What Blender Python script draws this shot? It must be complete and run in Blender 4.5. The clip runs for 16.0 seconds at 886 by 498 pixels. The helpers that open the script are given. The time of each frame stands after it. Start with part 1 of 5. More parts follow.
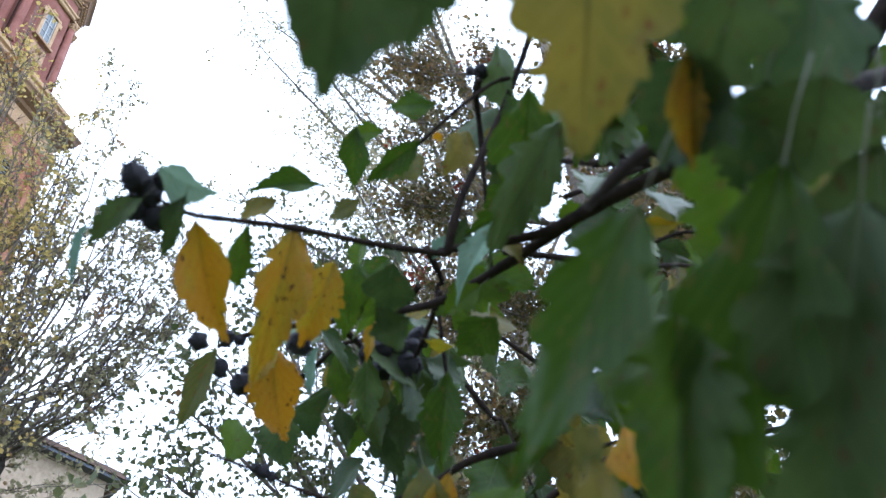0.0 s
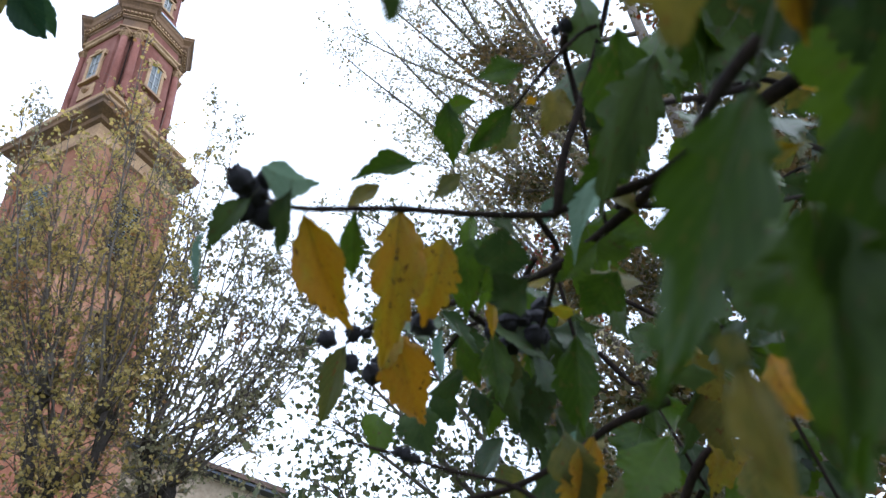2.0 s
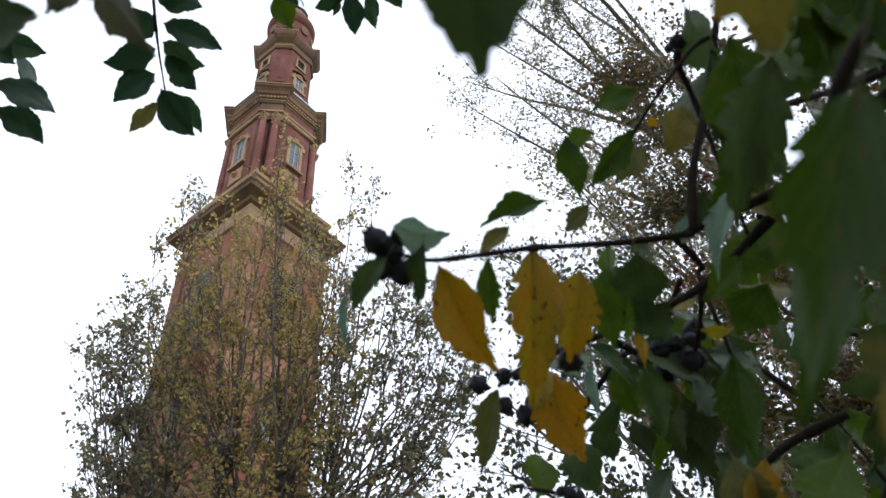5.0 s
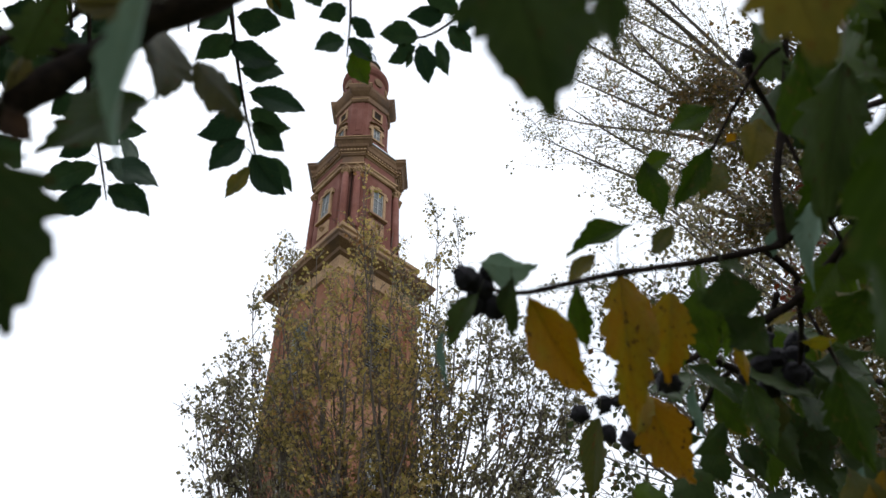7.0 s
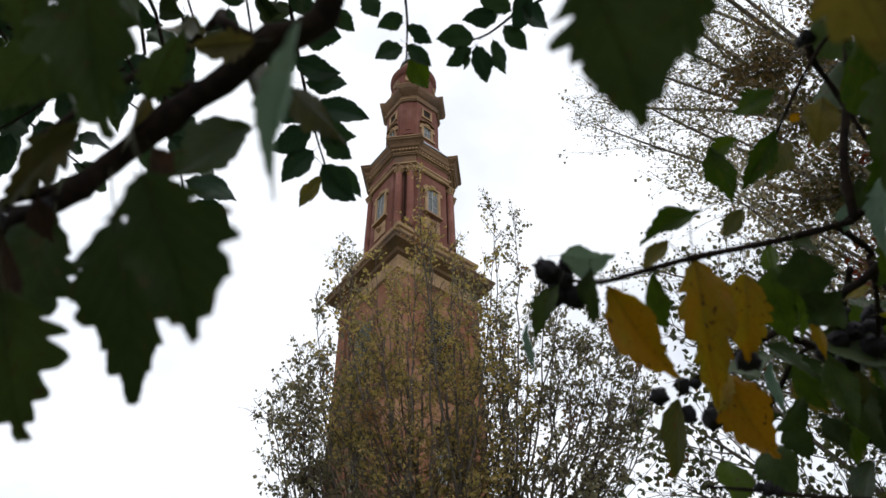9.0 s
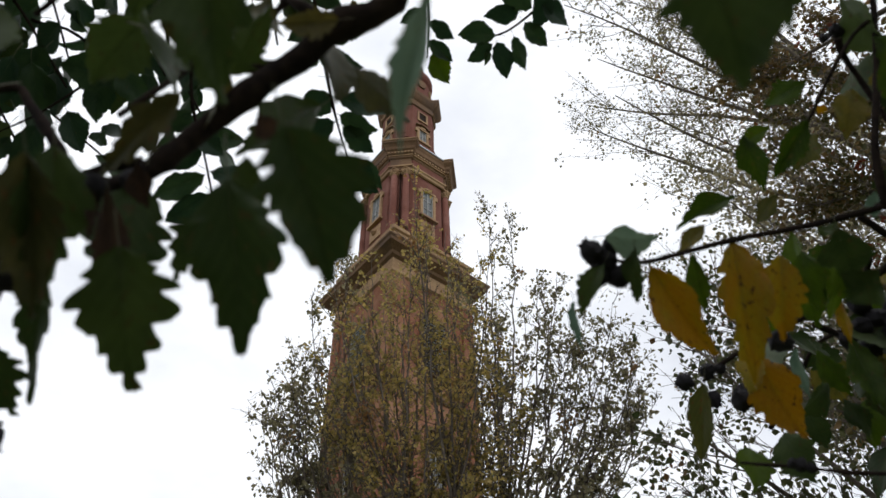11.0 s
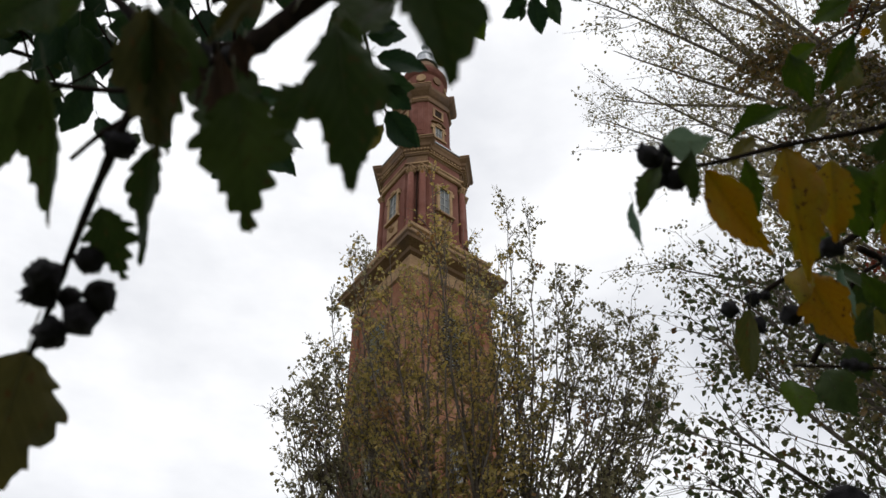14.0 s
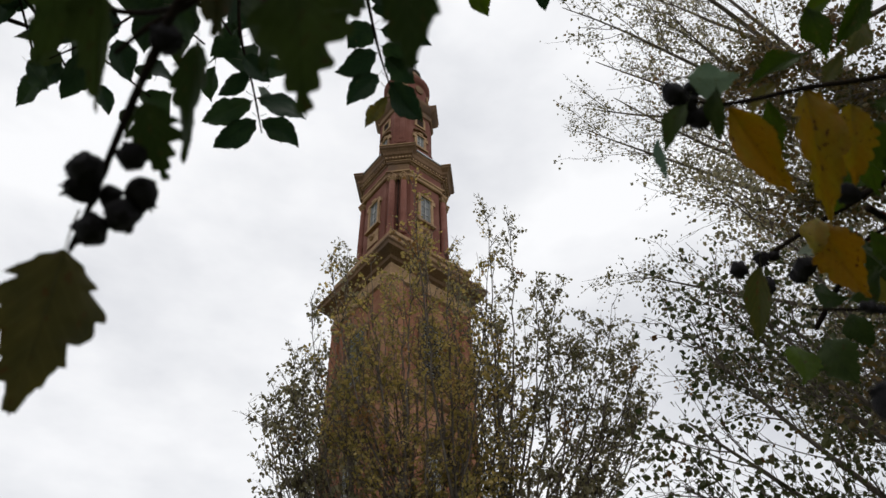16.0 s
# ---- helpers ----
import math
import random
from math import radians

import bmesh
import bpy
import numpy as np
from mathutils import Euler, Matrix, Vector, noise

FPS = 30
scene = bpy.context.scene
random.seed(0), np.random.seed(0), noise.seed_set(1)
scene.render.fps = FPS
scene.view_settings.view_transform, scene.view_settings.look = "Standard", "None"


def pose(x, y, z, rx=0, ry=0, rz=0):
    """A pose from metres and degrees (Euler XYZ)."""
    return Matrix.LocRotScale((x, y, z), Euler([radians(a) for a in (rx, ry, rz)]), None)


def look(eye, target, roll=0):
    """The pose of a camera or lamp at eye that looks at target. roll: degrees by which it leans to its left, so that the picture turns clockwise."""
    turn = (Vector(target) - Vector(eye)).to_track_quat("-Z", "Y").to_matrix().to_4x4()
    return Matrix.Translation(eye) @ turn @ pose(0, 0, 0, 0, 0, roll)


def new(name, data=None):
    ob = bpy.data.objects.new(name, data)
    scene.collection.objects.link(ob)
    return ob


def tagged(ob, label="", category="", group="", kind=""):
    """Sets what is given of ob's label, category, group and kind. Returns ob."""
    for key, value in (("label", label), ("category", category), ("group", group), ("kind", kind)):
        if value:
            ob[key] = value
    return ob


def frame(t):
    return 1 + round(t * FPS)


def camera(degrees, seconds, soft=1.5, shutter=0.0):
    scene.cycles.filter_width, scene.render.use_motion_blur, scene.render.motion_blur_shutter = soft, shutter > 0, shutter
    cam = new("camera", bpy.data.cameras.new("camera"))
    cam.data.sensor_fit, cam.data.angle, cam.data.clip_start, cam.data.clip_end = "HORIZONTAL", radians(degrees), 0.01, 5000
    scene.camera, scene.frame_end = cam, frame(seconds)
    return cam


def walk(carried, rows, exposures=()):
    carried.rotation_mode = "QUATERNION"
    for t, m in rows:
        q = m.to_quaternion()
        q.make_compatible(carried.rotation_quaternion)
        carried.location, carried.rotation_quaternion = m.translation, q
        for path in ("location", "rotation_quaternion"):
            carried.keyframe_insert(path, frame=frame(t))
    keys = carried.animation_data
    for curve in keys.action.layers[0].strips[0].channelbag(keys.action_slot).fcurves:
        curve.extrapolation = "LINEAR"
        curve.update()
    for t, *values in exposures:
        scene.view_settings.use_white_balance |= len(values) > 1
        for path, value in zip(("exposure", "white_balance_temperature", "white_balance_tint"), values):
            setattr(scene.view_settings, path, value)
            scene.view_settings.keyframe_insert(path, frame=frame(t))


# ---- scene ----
cam = camera(57.8, 16.0)
# a small phone lens, focused far off
cam.data.dof.use_dof, cam.data.dof.focus_distance, cam.data.dof.aperture_fstop = True, 12.0, 15.0
PATH = [
    (0, (-0.007, 0.027, 1.627), (1.012, 1.166, 2.916), -3.9),
    (0.5, (-0.003, 0.033, 1.628), (0.963, 1.225, 2.911), -4.5),
    (1, (-0.001, 0.035, 1.627), (0.906, 1.272, 2.909), -5.1),
    (1.5, (0.0, 0.036, 1.623), (0.851, 1.312, 2.906), -5.3),
    (2, (0.003, 0.038, 1.622), (0.792, 1.347, 2.911), -5.3),
    (2.5, (0.004, 0.039, 1.62), (0.74, 1.371, 2.917), -5.1),
    (3, (0.007, 0.041, 1.621), (0.685, 1.39, 2.933), -5.0),
    (3.5, (0.006, 0.042, 1.622), (0.629, 1.401, 2.951), -4.8),
    (4, (0.006, 0.035, 1.62), (0.562, 1.404, 2.967), -4.3),
    (6.5, (0.004, 0.028, 1.612), (0.277, 1.383, 3.056), -2.6),
    (7, (0.003, 0.022, 1.606), (0.216, 1.371, 3.067), -2.2),
    (7.5, (0.002, 0.015, 1.603), (0.169, 1.365, 3.069), -1.9),
    (8, (-0.001, 0.01, 1.596), (0.12, 1.367, 3.06), -1.6),
    (8.5, (-0.005, 0.007, 1.592), (0.081, 1.371, 3.053), -1.2),
    (9, (-0.013, 0.004, 1.588), (0.059, 1.373, 3.044), -1.3),
    (11.5, (-0.05, 0.005, 1.56), (0.037, 1.362, 3.027), -1.3),
    (12, (-0.053, 0.011, 1.551), (0.024, 1.352, 3.033), -1.2),
    (12.5, (-0.057, 0.018, 1.541), (0.009, 1.353, 3.029), -0.9),
    (13, (-0.064, 0.024, 1.532), (-0.01, 1.364, 3.016), -0.9),
    (13.5, (-0.069, 0.029, 1.525), (-0.026, 1.385, 2.994), -0.6),
    (14, (-0.073, 0.033, 1.516), (-0.03, 1.402, 2.973), -0.8),
    (14.5, (-0.079, 0.039, 1.508), (-0.033, 1.416, 2.958), -1.0),
    (15, (-0.086, 0.047, 1.502), (-0.039, 1.418, 2.958), -1.1),
    (15.5, (-0.092, 0.057, 1.494), (-0.027, 1.416, 2.96), -1.2),
    (16, (-0.1, 0.068, 1.486), (-0.008, 1.419, 2.958), -1.7),
]
EXPOSURES = ((0, 1.88, 5100, 10), (0.7, 1.64, 5100, 10), (1.5, 1.5, 5200, 10), (2.5, 1.3, 5350, 10), (4.0, 1.03, 5600, 10), (6.5, 0.54, 6000, 10), (9.0, 0.22, 6250, 10), (12.5, 0.13, 6450, 10), (14.5, 0.0, 6550, 10), (16.0, -0.1, 6550, 10))
walk(cam, [(t, look(eye, target, roll)) for t, eye, target, roll in PATH], EXPOSURES)

# ---- world, sun ----
world = bpy.data.worlds.new("overcast_sky")
scene.world = world
world.use_nodes = True
wn, wl = world.node_tree.nodes, world.node_tree.links
wn.clear()
w_out, w_bg = wn.new("ShaderNodeOutputWorld"), wn.new("ShaderNodeBackground")
w_sky = wn.new("ShaderNodeTexSky")
w_sky.sky_type, w_sky.sun_disc = "NISHITA", False
w_sky.sun_elevation, w_sky.sun_rotation = radians(59), radians(146)
w_co, w_map = wn.new("ShaderNodeTexCoord"), wn.new("ShaderNodeMapping")
w_map.inputs["Scale"].default_value = (1.0, 1.0, 2.2)
w_noise, w_ramp, w_mix = wn.new("ShaderNodeTexNoise"), wn.new("ShaderNodeValToRGB"), wn.new("ShaderNodeMixRGB")
w_noise.inputs["Scale"].default_value, w_noise.inputs["Detail"].default_value = 2.3, 6
w_noise.inputs["Roughness"].default_value = 0.52
w_ramp.color_ramp.elements[0].position, w_ramp.color_ramp.elements[1].position = 0.34, 0.6
w_ramp.color_ramp.elements[0].color = (7.6, 7.8, 8.3, 1)
w_ramp.color_ramp.elements[1].color = (11.4, 11.5, 11.7, 1)
w_mix.inputs[0].default_value = 0.9
wl.new(w_co.outputs["Generated"], w_map.inputs["Vector"])
wl.new(w_map.outputs["Vector"], w_noise.inputs["Vector"])
wl.new(w_noise.outputs["Fac"], w_ramp.inputs["Fac"])
wl.new(w_sky.outputs["Color"], w_mix.inputs[1])
wl.new(w_ramp.outputs["Color"], w_mix.inputs[2])
wl.new(w_mix.outputs["Color"], w_bg.inputs["Color"])
w_bg.inputs["Strength"].default_value = 0.1
wl.new(w_bg.outputs["Background"], w_out.inputs["Surface"])

sun = new("sun", bpy.data.lights.new("sun", "SUN"))
sun.data.energy, sun.data.angle, sun.data.color = 0.8, radians(40), (1.0, 0.96, 0.9)
sun.matrix_world = look((8, -12, 24), (0, 0, 0))


# ---- materials ----
def nodes_of(name):
    m = bpy.data.materials.new(name)
    m.use_nodes = True
    t = m.node_tree
    return m, t.nodes, t.links, t.nodes["Principled BSDF"]


def surface(name, dark, light, scale, rough=0.85, bump=0.3, metal=0.0, fine=12.0, per_object=0.0, stain=None):
    """Two scales of noise between a dark and a light colour, with relief; stain: a third colour in broad patches."""
    m, n, l, b = nodes_of(name)
    co = n.new("ShaderNodeTexCoord")
    big, small = n.new("ShaderNodeTexNoise"), n.new("ShaderNodeTexNoise")
    big.inputs["Scale"].default_value, big.inputs["Detail"].default_value = scale, 5
    small.inputs["Scale"].default_value, small.inputs["Detail"].default_value = scale * fine, 4
    l.new(co.outputs["Object"], big.inputs["Vector"])
    l.new(co.outputs["Object"], small.inputs["Vector"])
    add = n.new("ShaderNodeMath")
    add.operation = "MULTIPLY_ADD"
    l.new(small.outputs["Fac"], add.inputs[0])
    add.inputs[1].default_value = 0.6
    mul = n.new("ShaderNodeMath")
    mul.operation = "MULTIPLY"
    l.new(big.outputs["Fac"], mul.inputs[0])
    mul.inputs[1].default_value = 0.5
    l.new(mul.outputs[0], add.inputs[2])
    ramp = n.new("ShaderNodeValToRGB")
    ramp.color_ramp.elements[0].position, ramp.color_ramp.elements[1].position = 0.36, 0.74
    ramp.color_ramp.elements[0].color, ramp.color_ramp.elements[1].color = (*dark, 1), (*light, 1)
    l.new(add.outputs[0], ramp.inputs["Fac"])
    colour = ramp.outputs["Color"]
    if stain:
        patch, cut, mix = n.new("ShaderNodeTexNoise"), n.new("ShaderNodeValToRGB"), n.new("ShaderNodeMixRGB")
        patch.inputs["Scale"].default_value, patch.inputs["Detail"].default_value = scale * 0.45, 7
        patch.inputs["Roughness"].default_value = 0.65
        l.new(co.outputs["Object"], patch.inputs["Vector"])
        cut.color_ramp.elements[0].position, cut.color_ramp.elements[1].position = 0.5, 0.66
        l.new(patch.outputs["Fac"], cut.inputs["Fac"])
        l.new(cut.outputs["Color"], mix.inputs[0])
        l.new(colour, mix.inputs[1])
        mix.inputs[2].default_value = (*stain, 1)
        colour = mix.outputs["Color"]
    if per_object:
        info, hsv, rng = n.new("ShaderNodeObjectInfo"), n.new("ShaderNodeHueSaturation"), n.new("ShaderNodeMapRange")
        rng.inputs["To Min"].default_value, rng.inputs["To Max"].default_value = 1 - per_object, 1 + per_object
        l.new(info.outputs["Random"], rng.inputs["Value"])
        l.new(rng.outputs["Result"], hsv.inputs["Value"])
        l.new(colour, hsv.inputs["Color"])
        colour = hsv.outputs["Color"]
    l.new(colour, b.inputs["Base Color"])
    b.inputs["Roughness"].default_value, b.inputs["Metallic"].default_value = rough, metal
    b.inputs["Specular IOR Level"].default_value = (0.05 if rough > 0.94 else 0.15) if rough > 0.7 else 0.5
    if bump:
        bn = n.new("ShaderNodeBump")
        bn.inputs["Strength"].default_value, bn.inputs["Distance"].default_value = bump, 0.15 / (scale * fine)
        l.new(small.outputs["Fac"], bn.inputs["Height"])
        l.new(bn.outputs["Normal"], b.inputs["Normal"])
    return m


def leafy(name, dark, light, spot, glow, rough=0.5, per="object", spots=0.62, scale=30.0, specks=0.0):
    """A leaf that lets light through: mottled between two colours, with spots, varied from leaf to leaf."""
    m, n, l, b = nodes_of(name)
    co, mott, spotn = n.new("ShaderNodeTexCoord"), n.new("ShaderNodeTexNoise"), n.new("ShaderNodeTexNoise")
    mott.inputs["Scale"].default_value, mott.inputs["Detail"].default_value = scale * 0.1, 5
    spotn.inputs["Scale"].default_value, spotn.inputs["Detail"].default_value = scale * 0.35, 3
    if per == "object":
        info = n.new("ShaderNodeObjectInfo")
        rand = info.outputs["Random"]
        off = n.new("ShaderNodeVectorMath")
        off.operation = "ADD"
        l.new(co.outputs["Object"], off.inputs[0])
        sc = n.new("ShaderNodeMath")
        sc.operation = "MULTIPLY"
        sc.inputs[1].default_value = 37.0
        l.new(rand, sc.inputs[0])
        l.new(sc.outputs[0], off.inputs[1])
        vec = off.outputs[0]
    else:
        info = n.new("ShaderNodeNewGeometry")
        rand = info.outputs["Random Per Island"]
        vec = co.outputs["Object"]
    l.new(vec, mott.inputs["Vector"])
    l.new(vec, spotn.inputs["Vector"])
    mix, fac = n.new("ShaderNodeMixRGB"), n.new("ShaderNodeMath")
    fac.operation = "MULTIPLY_ADD"
    fac.inputs[1].default_value, fac.inputs[2].default_value = 0.9, -0.25
    l.new(rand, fac.inputs[0])
    f2 = n.new("ShaderNodeMath")
    f2.operation, f2.use_clamp = "ADD", True
    l.new(fac.outputs[0], f2.inputs[0])
    f3 = n.new("ShaderNodeMath")
    f3.operation = "MULTIPLY_ADD"
    f3.inputs[1].default_value, f3.inputs[2].default_value = 1.6, -0.65
    l.new(mott.outputs["Fac"], f3.inputs[0])
    l.new(f3.outputs[0], f2.inputs[1])
    l.new(f2.outputs[0], mix.inputs[0])
    mix.inputs[1].default_value, mix.inputs[2].default_value = (*dark, 1), (*light, 1)
    cut, mix2 = n.new("ShaderNodeValToRGB"), n.new("ShaderNodeMixRGB")
    cut.color_ramp.elements[0].position, cut.color_ramp.elements[1].position = spots, spots + 0.05
    l.new(spotn.outputs["Fac"], cut.inputs["Fac"])
    l.new(cut.outputs["Color"], mix2.inputs[0])
    l.new(mix.outputs["Color"], mix2.inputs[1])
    mix2.inputs[2].default_value = (*spot, 1)
    if specks:
        fine, fcut, fmix = n.new("ShaderNodeTexNoise"), n.new("ShaderNodeValToRGB"), n.new("ShaderNodeMixRGB")
        fine.inputs["Scale"].default_value, fine.inputs["Detail"].default_value = scale * 1.1, 2
        l.new(vec, fine.inputs["Vector"])
        fcut.color_ramp.elements[0].position, fcut.color_ramp.elements[1].position = 0.6, 0.72
        fcut.color_ramp.elements[1].color = (specks, specks, specks, 1)
        l.new(fine.outputs["Fac"], fcut.inputs["Fac"])
        l.new(fcut.outputs["Color"], fmix.inputs[0])
        l.new(mix2.outputs["Color"], fmix.inputs[1])
        fmix.inputs[2].default_value = (*spot, 1)
        mix2 = fmix
    if per == "object":
        # side veins that run forward from the midrib, and a paler midrib
        xyz, ab, run = n.new("ShaderNodeSeparateXYZ"), n.new("ShaderNodeMath"), n.new("ShaderNodeMath")
        l.new(co.outputs["Object"], xyz.inputs[0])
        ab.operation = "ABSOLUTE"
        l.new(xyz.outputs["X"], ab.inputs[0])
        run.operation = "MULTIPLY_ADD"
        run.inputs[1].default_value = -0.9
        l.new(ab.outputs[0], run.inputs[0])
        l.new(xyz.outputs["Y"], run.inputs[2])
        saw, vein, veinmix = n.new("ShaderNodeMath"), n.new("ShaderNodeValToRGB"), n.new("ShaderNodeMixRGB")
        saw.operation = "PINGPONG"
        saw.inputs[1].default_value = 0.07
        l.new(run.outputs[0], saw.inputs[0])
        thin = n.new("ShaderNodeMath")
        thin.operation = "MINIMUM"
        l.new(saw.outputs[0], thin.inputs[0])
        l.new(ab.outputs[0], thin.inputs[1])
        vein.color_ramp.elements[0].position, vein.color_ramp.elements[1].position = 0.004, 0.018
        vein.color_ramp.elements[0].color, vein.color_ramp.elements[1].color = (0.07, 0.07, 0.07, 1), (0, 0, 0, 1)
        l.new(thin.outputs[0], vein.inputs["Fac"])
        l.new(vein.outputs["Color"], veinmix.inputs[0])
        l.new(mix2.outputs["Color"], veinmix.inputs[1])
        veinmix.inputs[2].default_value = (*[min(1.0, 1.9 * q + 0.015) for q in light], 1)
        mix2 = veinmix
    l.new(mix2.outputs["Color"], b.inputs["Base Color"])
    b.inputs["Roughness"].default_value = rough
    b.inputs["Specular IOR Level"].default_value = 0.16
    bn = n.new("ShaderNodeBump")
    bn.inputs["Strength"].default_value, bn.inputs["Distance"].default_value = 0.25, 0.002
    l.new(mott.outputs["Fac"], bn.inputs["Height"])
    l.new(bn.outputs["Normal"], b.inputs["Normal"])
    tr, sh = n.new("ShaderNodeBsdfTranslucent"), n.new("ShaderNodeMixShader")
    hsv = n.new("ShaderNodeHueSaturation")
    hsv.inputs["Saturation"].default_value, hsv.inputs["Value"].default_value = 1.1, 1.5
    l.new(mix2.outputs["Color"], hsv.inputs["Color"])
    l.new(hsv.outputs["Color"], tr.inputs["Color"])
    sh.inputs[0].default_value = glow
    l.new(b.outputs[0], sh.inputs[1])
    l.new(tr.outputs[0], sh.inputs[2])
    l.new(sh.outputs[0], n["Material Output"].inputs["Surface"])
    return m


BRICK = surface("red_brick", (0.155, 0.058, 0.034), (0.27, 0.115, 0.066), 0.35, 0.9, 0.5, fine=30, stain=(0.31, 0.17, 0.10))
BRICK_UP = surface("red_render", (0.118, 0.043, 0.032), (0.19, 0.073, 0.052), 0.6, 0.85, 0.3, fine=14, stain=(0.22, 0.10, 0.078))
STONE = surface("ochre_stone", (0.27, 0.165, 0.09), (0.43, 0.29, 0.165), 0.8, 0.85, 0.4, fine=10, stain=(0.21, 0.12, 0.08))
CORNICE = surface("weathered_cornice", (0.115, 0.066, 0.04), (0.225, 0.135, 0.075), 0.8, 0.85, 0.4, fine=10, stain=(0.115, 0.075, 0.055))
LEAD = surface("lead_sheet", (0.22, 0.24, 0.27), (0.40, 0.42, 0.45), 1.2, 0.45, 0.2, metal=0.6)
SLATE = surface("grey_louvre_paint", (0.24, 0.27, 0.31), (0.42, 0.45, 0.48), 2.0, 0.6, 0.2)
GLASS = surface("old_window_glass", (0.035, 0.04, 0.042), (0.085, 0.095, 0.098), 2.0, 0.3, 0.05)
WHITE = surface("weathered_white_paint", (0.2, 0.205, 0.2), (0.34, 0.34, 0.325), 3.0, 0.6, 0.2)
# near-black that paints shade into window openings and between the paired columns
DARK = surface("painted_shade", (0.02, 0.015, 0.012), (0.05, 0.035, 0.03), 2.0, 0.95, 0.0)
PLASTER = surface("pale_plaster", (0.25, 0.19, 0.13), (0.4, 0.32, 0.235), 0.4, 0.9, 0.3, stain=(0.24, 0.19, 0.14))
TILES = surface("old_roof_tiles", (0.075, 0.05, 0.04), (0.15, 0.10, 0.08), 1.5, 0.9, 0.6)
GUTTER = surface("dark_metal_gutter", (0.05, 0.055, 0.07), (0.1, 0.11, 0.13), 3.0, 0.5, 0.1, metal=0.5)
BARK = surface("grey_brown_bark", (0.062, 0.051, 0.043), (0.165, 0.138, 0.116), 1.5, 0.95, 0.8, fine=14)
KNOB = surface("dark_rough_bark", (0.018, 0.015, 0.013), (0.055, 0.045, 0.038), 2.0, 0.95, 0.9, fine=12)
TWIG = surface("dark_twig_bark", (0.007, 0.006, 0.006), (0.026, 0.018, 0.014), 25.0, 0.95, 0.6, fine=8)
STALK = surface("dull_green_stalk", (0.035, 0.04, 0.02), (0.08, 0.075, 0.035), 30.0, 0.7, 0.3)
PODS = surface("black_brown_capsule", (0.005, 0.005, 0.007), (0.024, 0.021, 0.025), 60.0, 0.75, 0.8, fine=6)
GRASS = surface("rough_grass", (0.035, 0.05, 0.015), (0.09, 0.11, 0.04), 0.3, 0.95, 0.6, stain=(0.10, 0.075, 0.045))
GREEN = leafy("green_leaf", (0.021, 0.038, 0.005), (0.050, 0.078, 0.009), (0.045, 0.042, 0.01), 0.34)
DEEP = leafy("deep_green_leaf", (0.018, 0.030, 0.009), (0.038, 0.055, 0.015), (0.035, 0.03, 0.01), 0.24)
YELLOW = leafy("yellow_leaf", (0.175, 0.088, 0.012), (0.132, 0.128, 0.017), (0.04, 0.017, 0.009), 0.36, spots=0.64, scale=34, specks=0.6)
OLIVE = leafy("yellow_green_leaf", (0.046, 0.05, 0.013), (0.12, 0.092, 0.02), (0.07, 0.035, 0.012), 0.34, spots=0.62)
MUD = leafy("brown_green_leaf", (0.026, 0.027, 0.010), (0.07, 0.058, 0.018), (0.05, 0.026, 0.01), 0.28, spots=0.64)
PALE = leafy("grey_leaf_underside", (0.07, 0.115, 0.08), (0.14, 0.19, 0.135), (0.09, 0.11, 0.06), 0.22, rough=0.7)
BROWN = leafy("dry_brown_leaf", (0.018, 0.012, 0.010), (0.05, 0.029, 0.018), (0.02, 0.01, 0.008), 0.25, rough=0.8)
ELM = leafy("small_dark_green_leaf", (0.014, 0.03, 0.015), (0.03, 0.055, 0.02), (0.07, 0.05, 0.02), 0.22, spots=0.7)
POPLAR = leafy("autumn_poplar_leaf", (0.19, 0.16, 0.055), (0.42, 0.31, 0.12), (0.2, 0.11, 0.05), 0.5, per="island", scale=3)
POPLAR_G = leafy("green_poplar_leaf", (0.115, 0.108, 0.06), (0.27, 0.235, 0.145), (0.19, 0.12, 0.065), 0.48, per="island", scale=3)
DULL = leafy("dull_green_small_leaf", (0.035, 0.045, 0.018), (0.095, 0.095, 0.04), (0.09, 0.05, 0.02), 0.35, per="island", scale=3)
RUSSET = leafy("russet_vine_leaf", (0.05, 0.05, 0.018), (0.16, 0.10, 0.045), (0.15, 0.035, 0.02), 0.35, per="island", scale=3)


# ---- mesh helpers ----
def part(name, bm, material, parent=None, label="", smooth=False):
    me = bpy.data.meshes.new(name)
    bm.normal_update()
    bm.to_mesh(me)
    bm.free()
    if material:
        me.materials.append(material)
    if smooth:
        for p in me.polygons:
            p.use_smooth = True
    ob = new(name, me)
    ob.parent = parent
    if label:
        ob["label"] = label
    return ob


def shared(name, me, parent, m):
    ob = new(name, me)
    ob.parent = parent
    ob.matrix_basis = m
    return ob


def thing(name, label, category, m=Matrix(), group="", kind=""):
    ob = new(name)
    ob.matrix_basis = m
    return tagged(ob, label, category, group, kind)


def box(bm, x0, x1, y0, y1, z0, z1, bevel=0.0):
    vs = [bm.verts.new((x, y, z)) for z in (z0, z1) for x, y in ((x0, y0), (x1, y0), (x1, y1), (x0, y1))]
    fs = [bm.faces.new([vs[i] for i in f]) for f in ((3, 2, 1, 0), (4, 5, 6, 7), (0, 1, 5, 4), (1, 2, 6, 5), (2, 3, 7, 6), (3, 0, 4, 7))]
    if bevel:
        bmesh.ops.bevel(bm, geom=list({e for f in fs for e in f.edges}), offset=bevel, segments=1, affect="EDGES")
    return bm


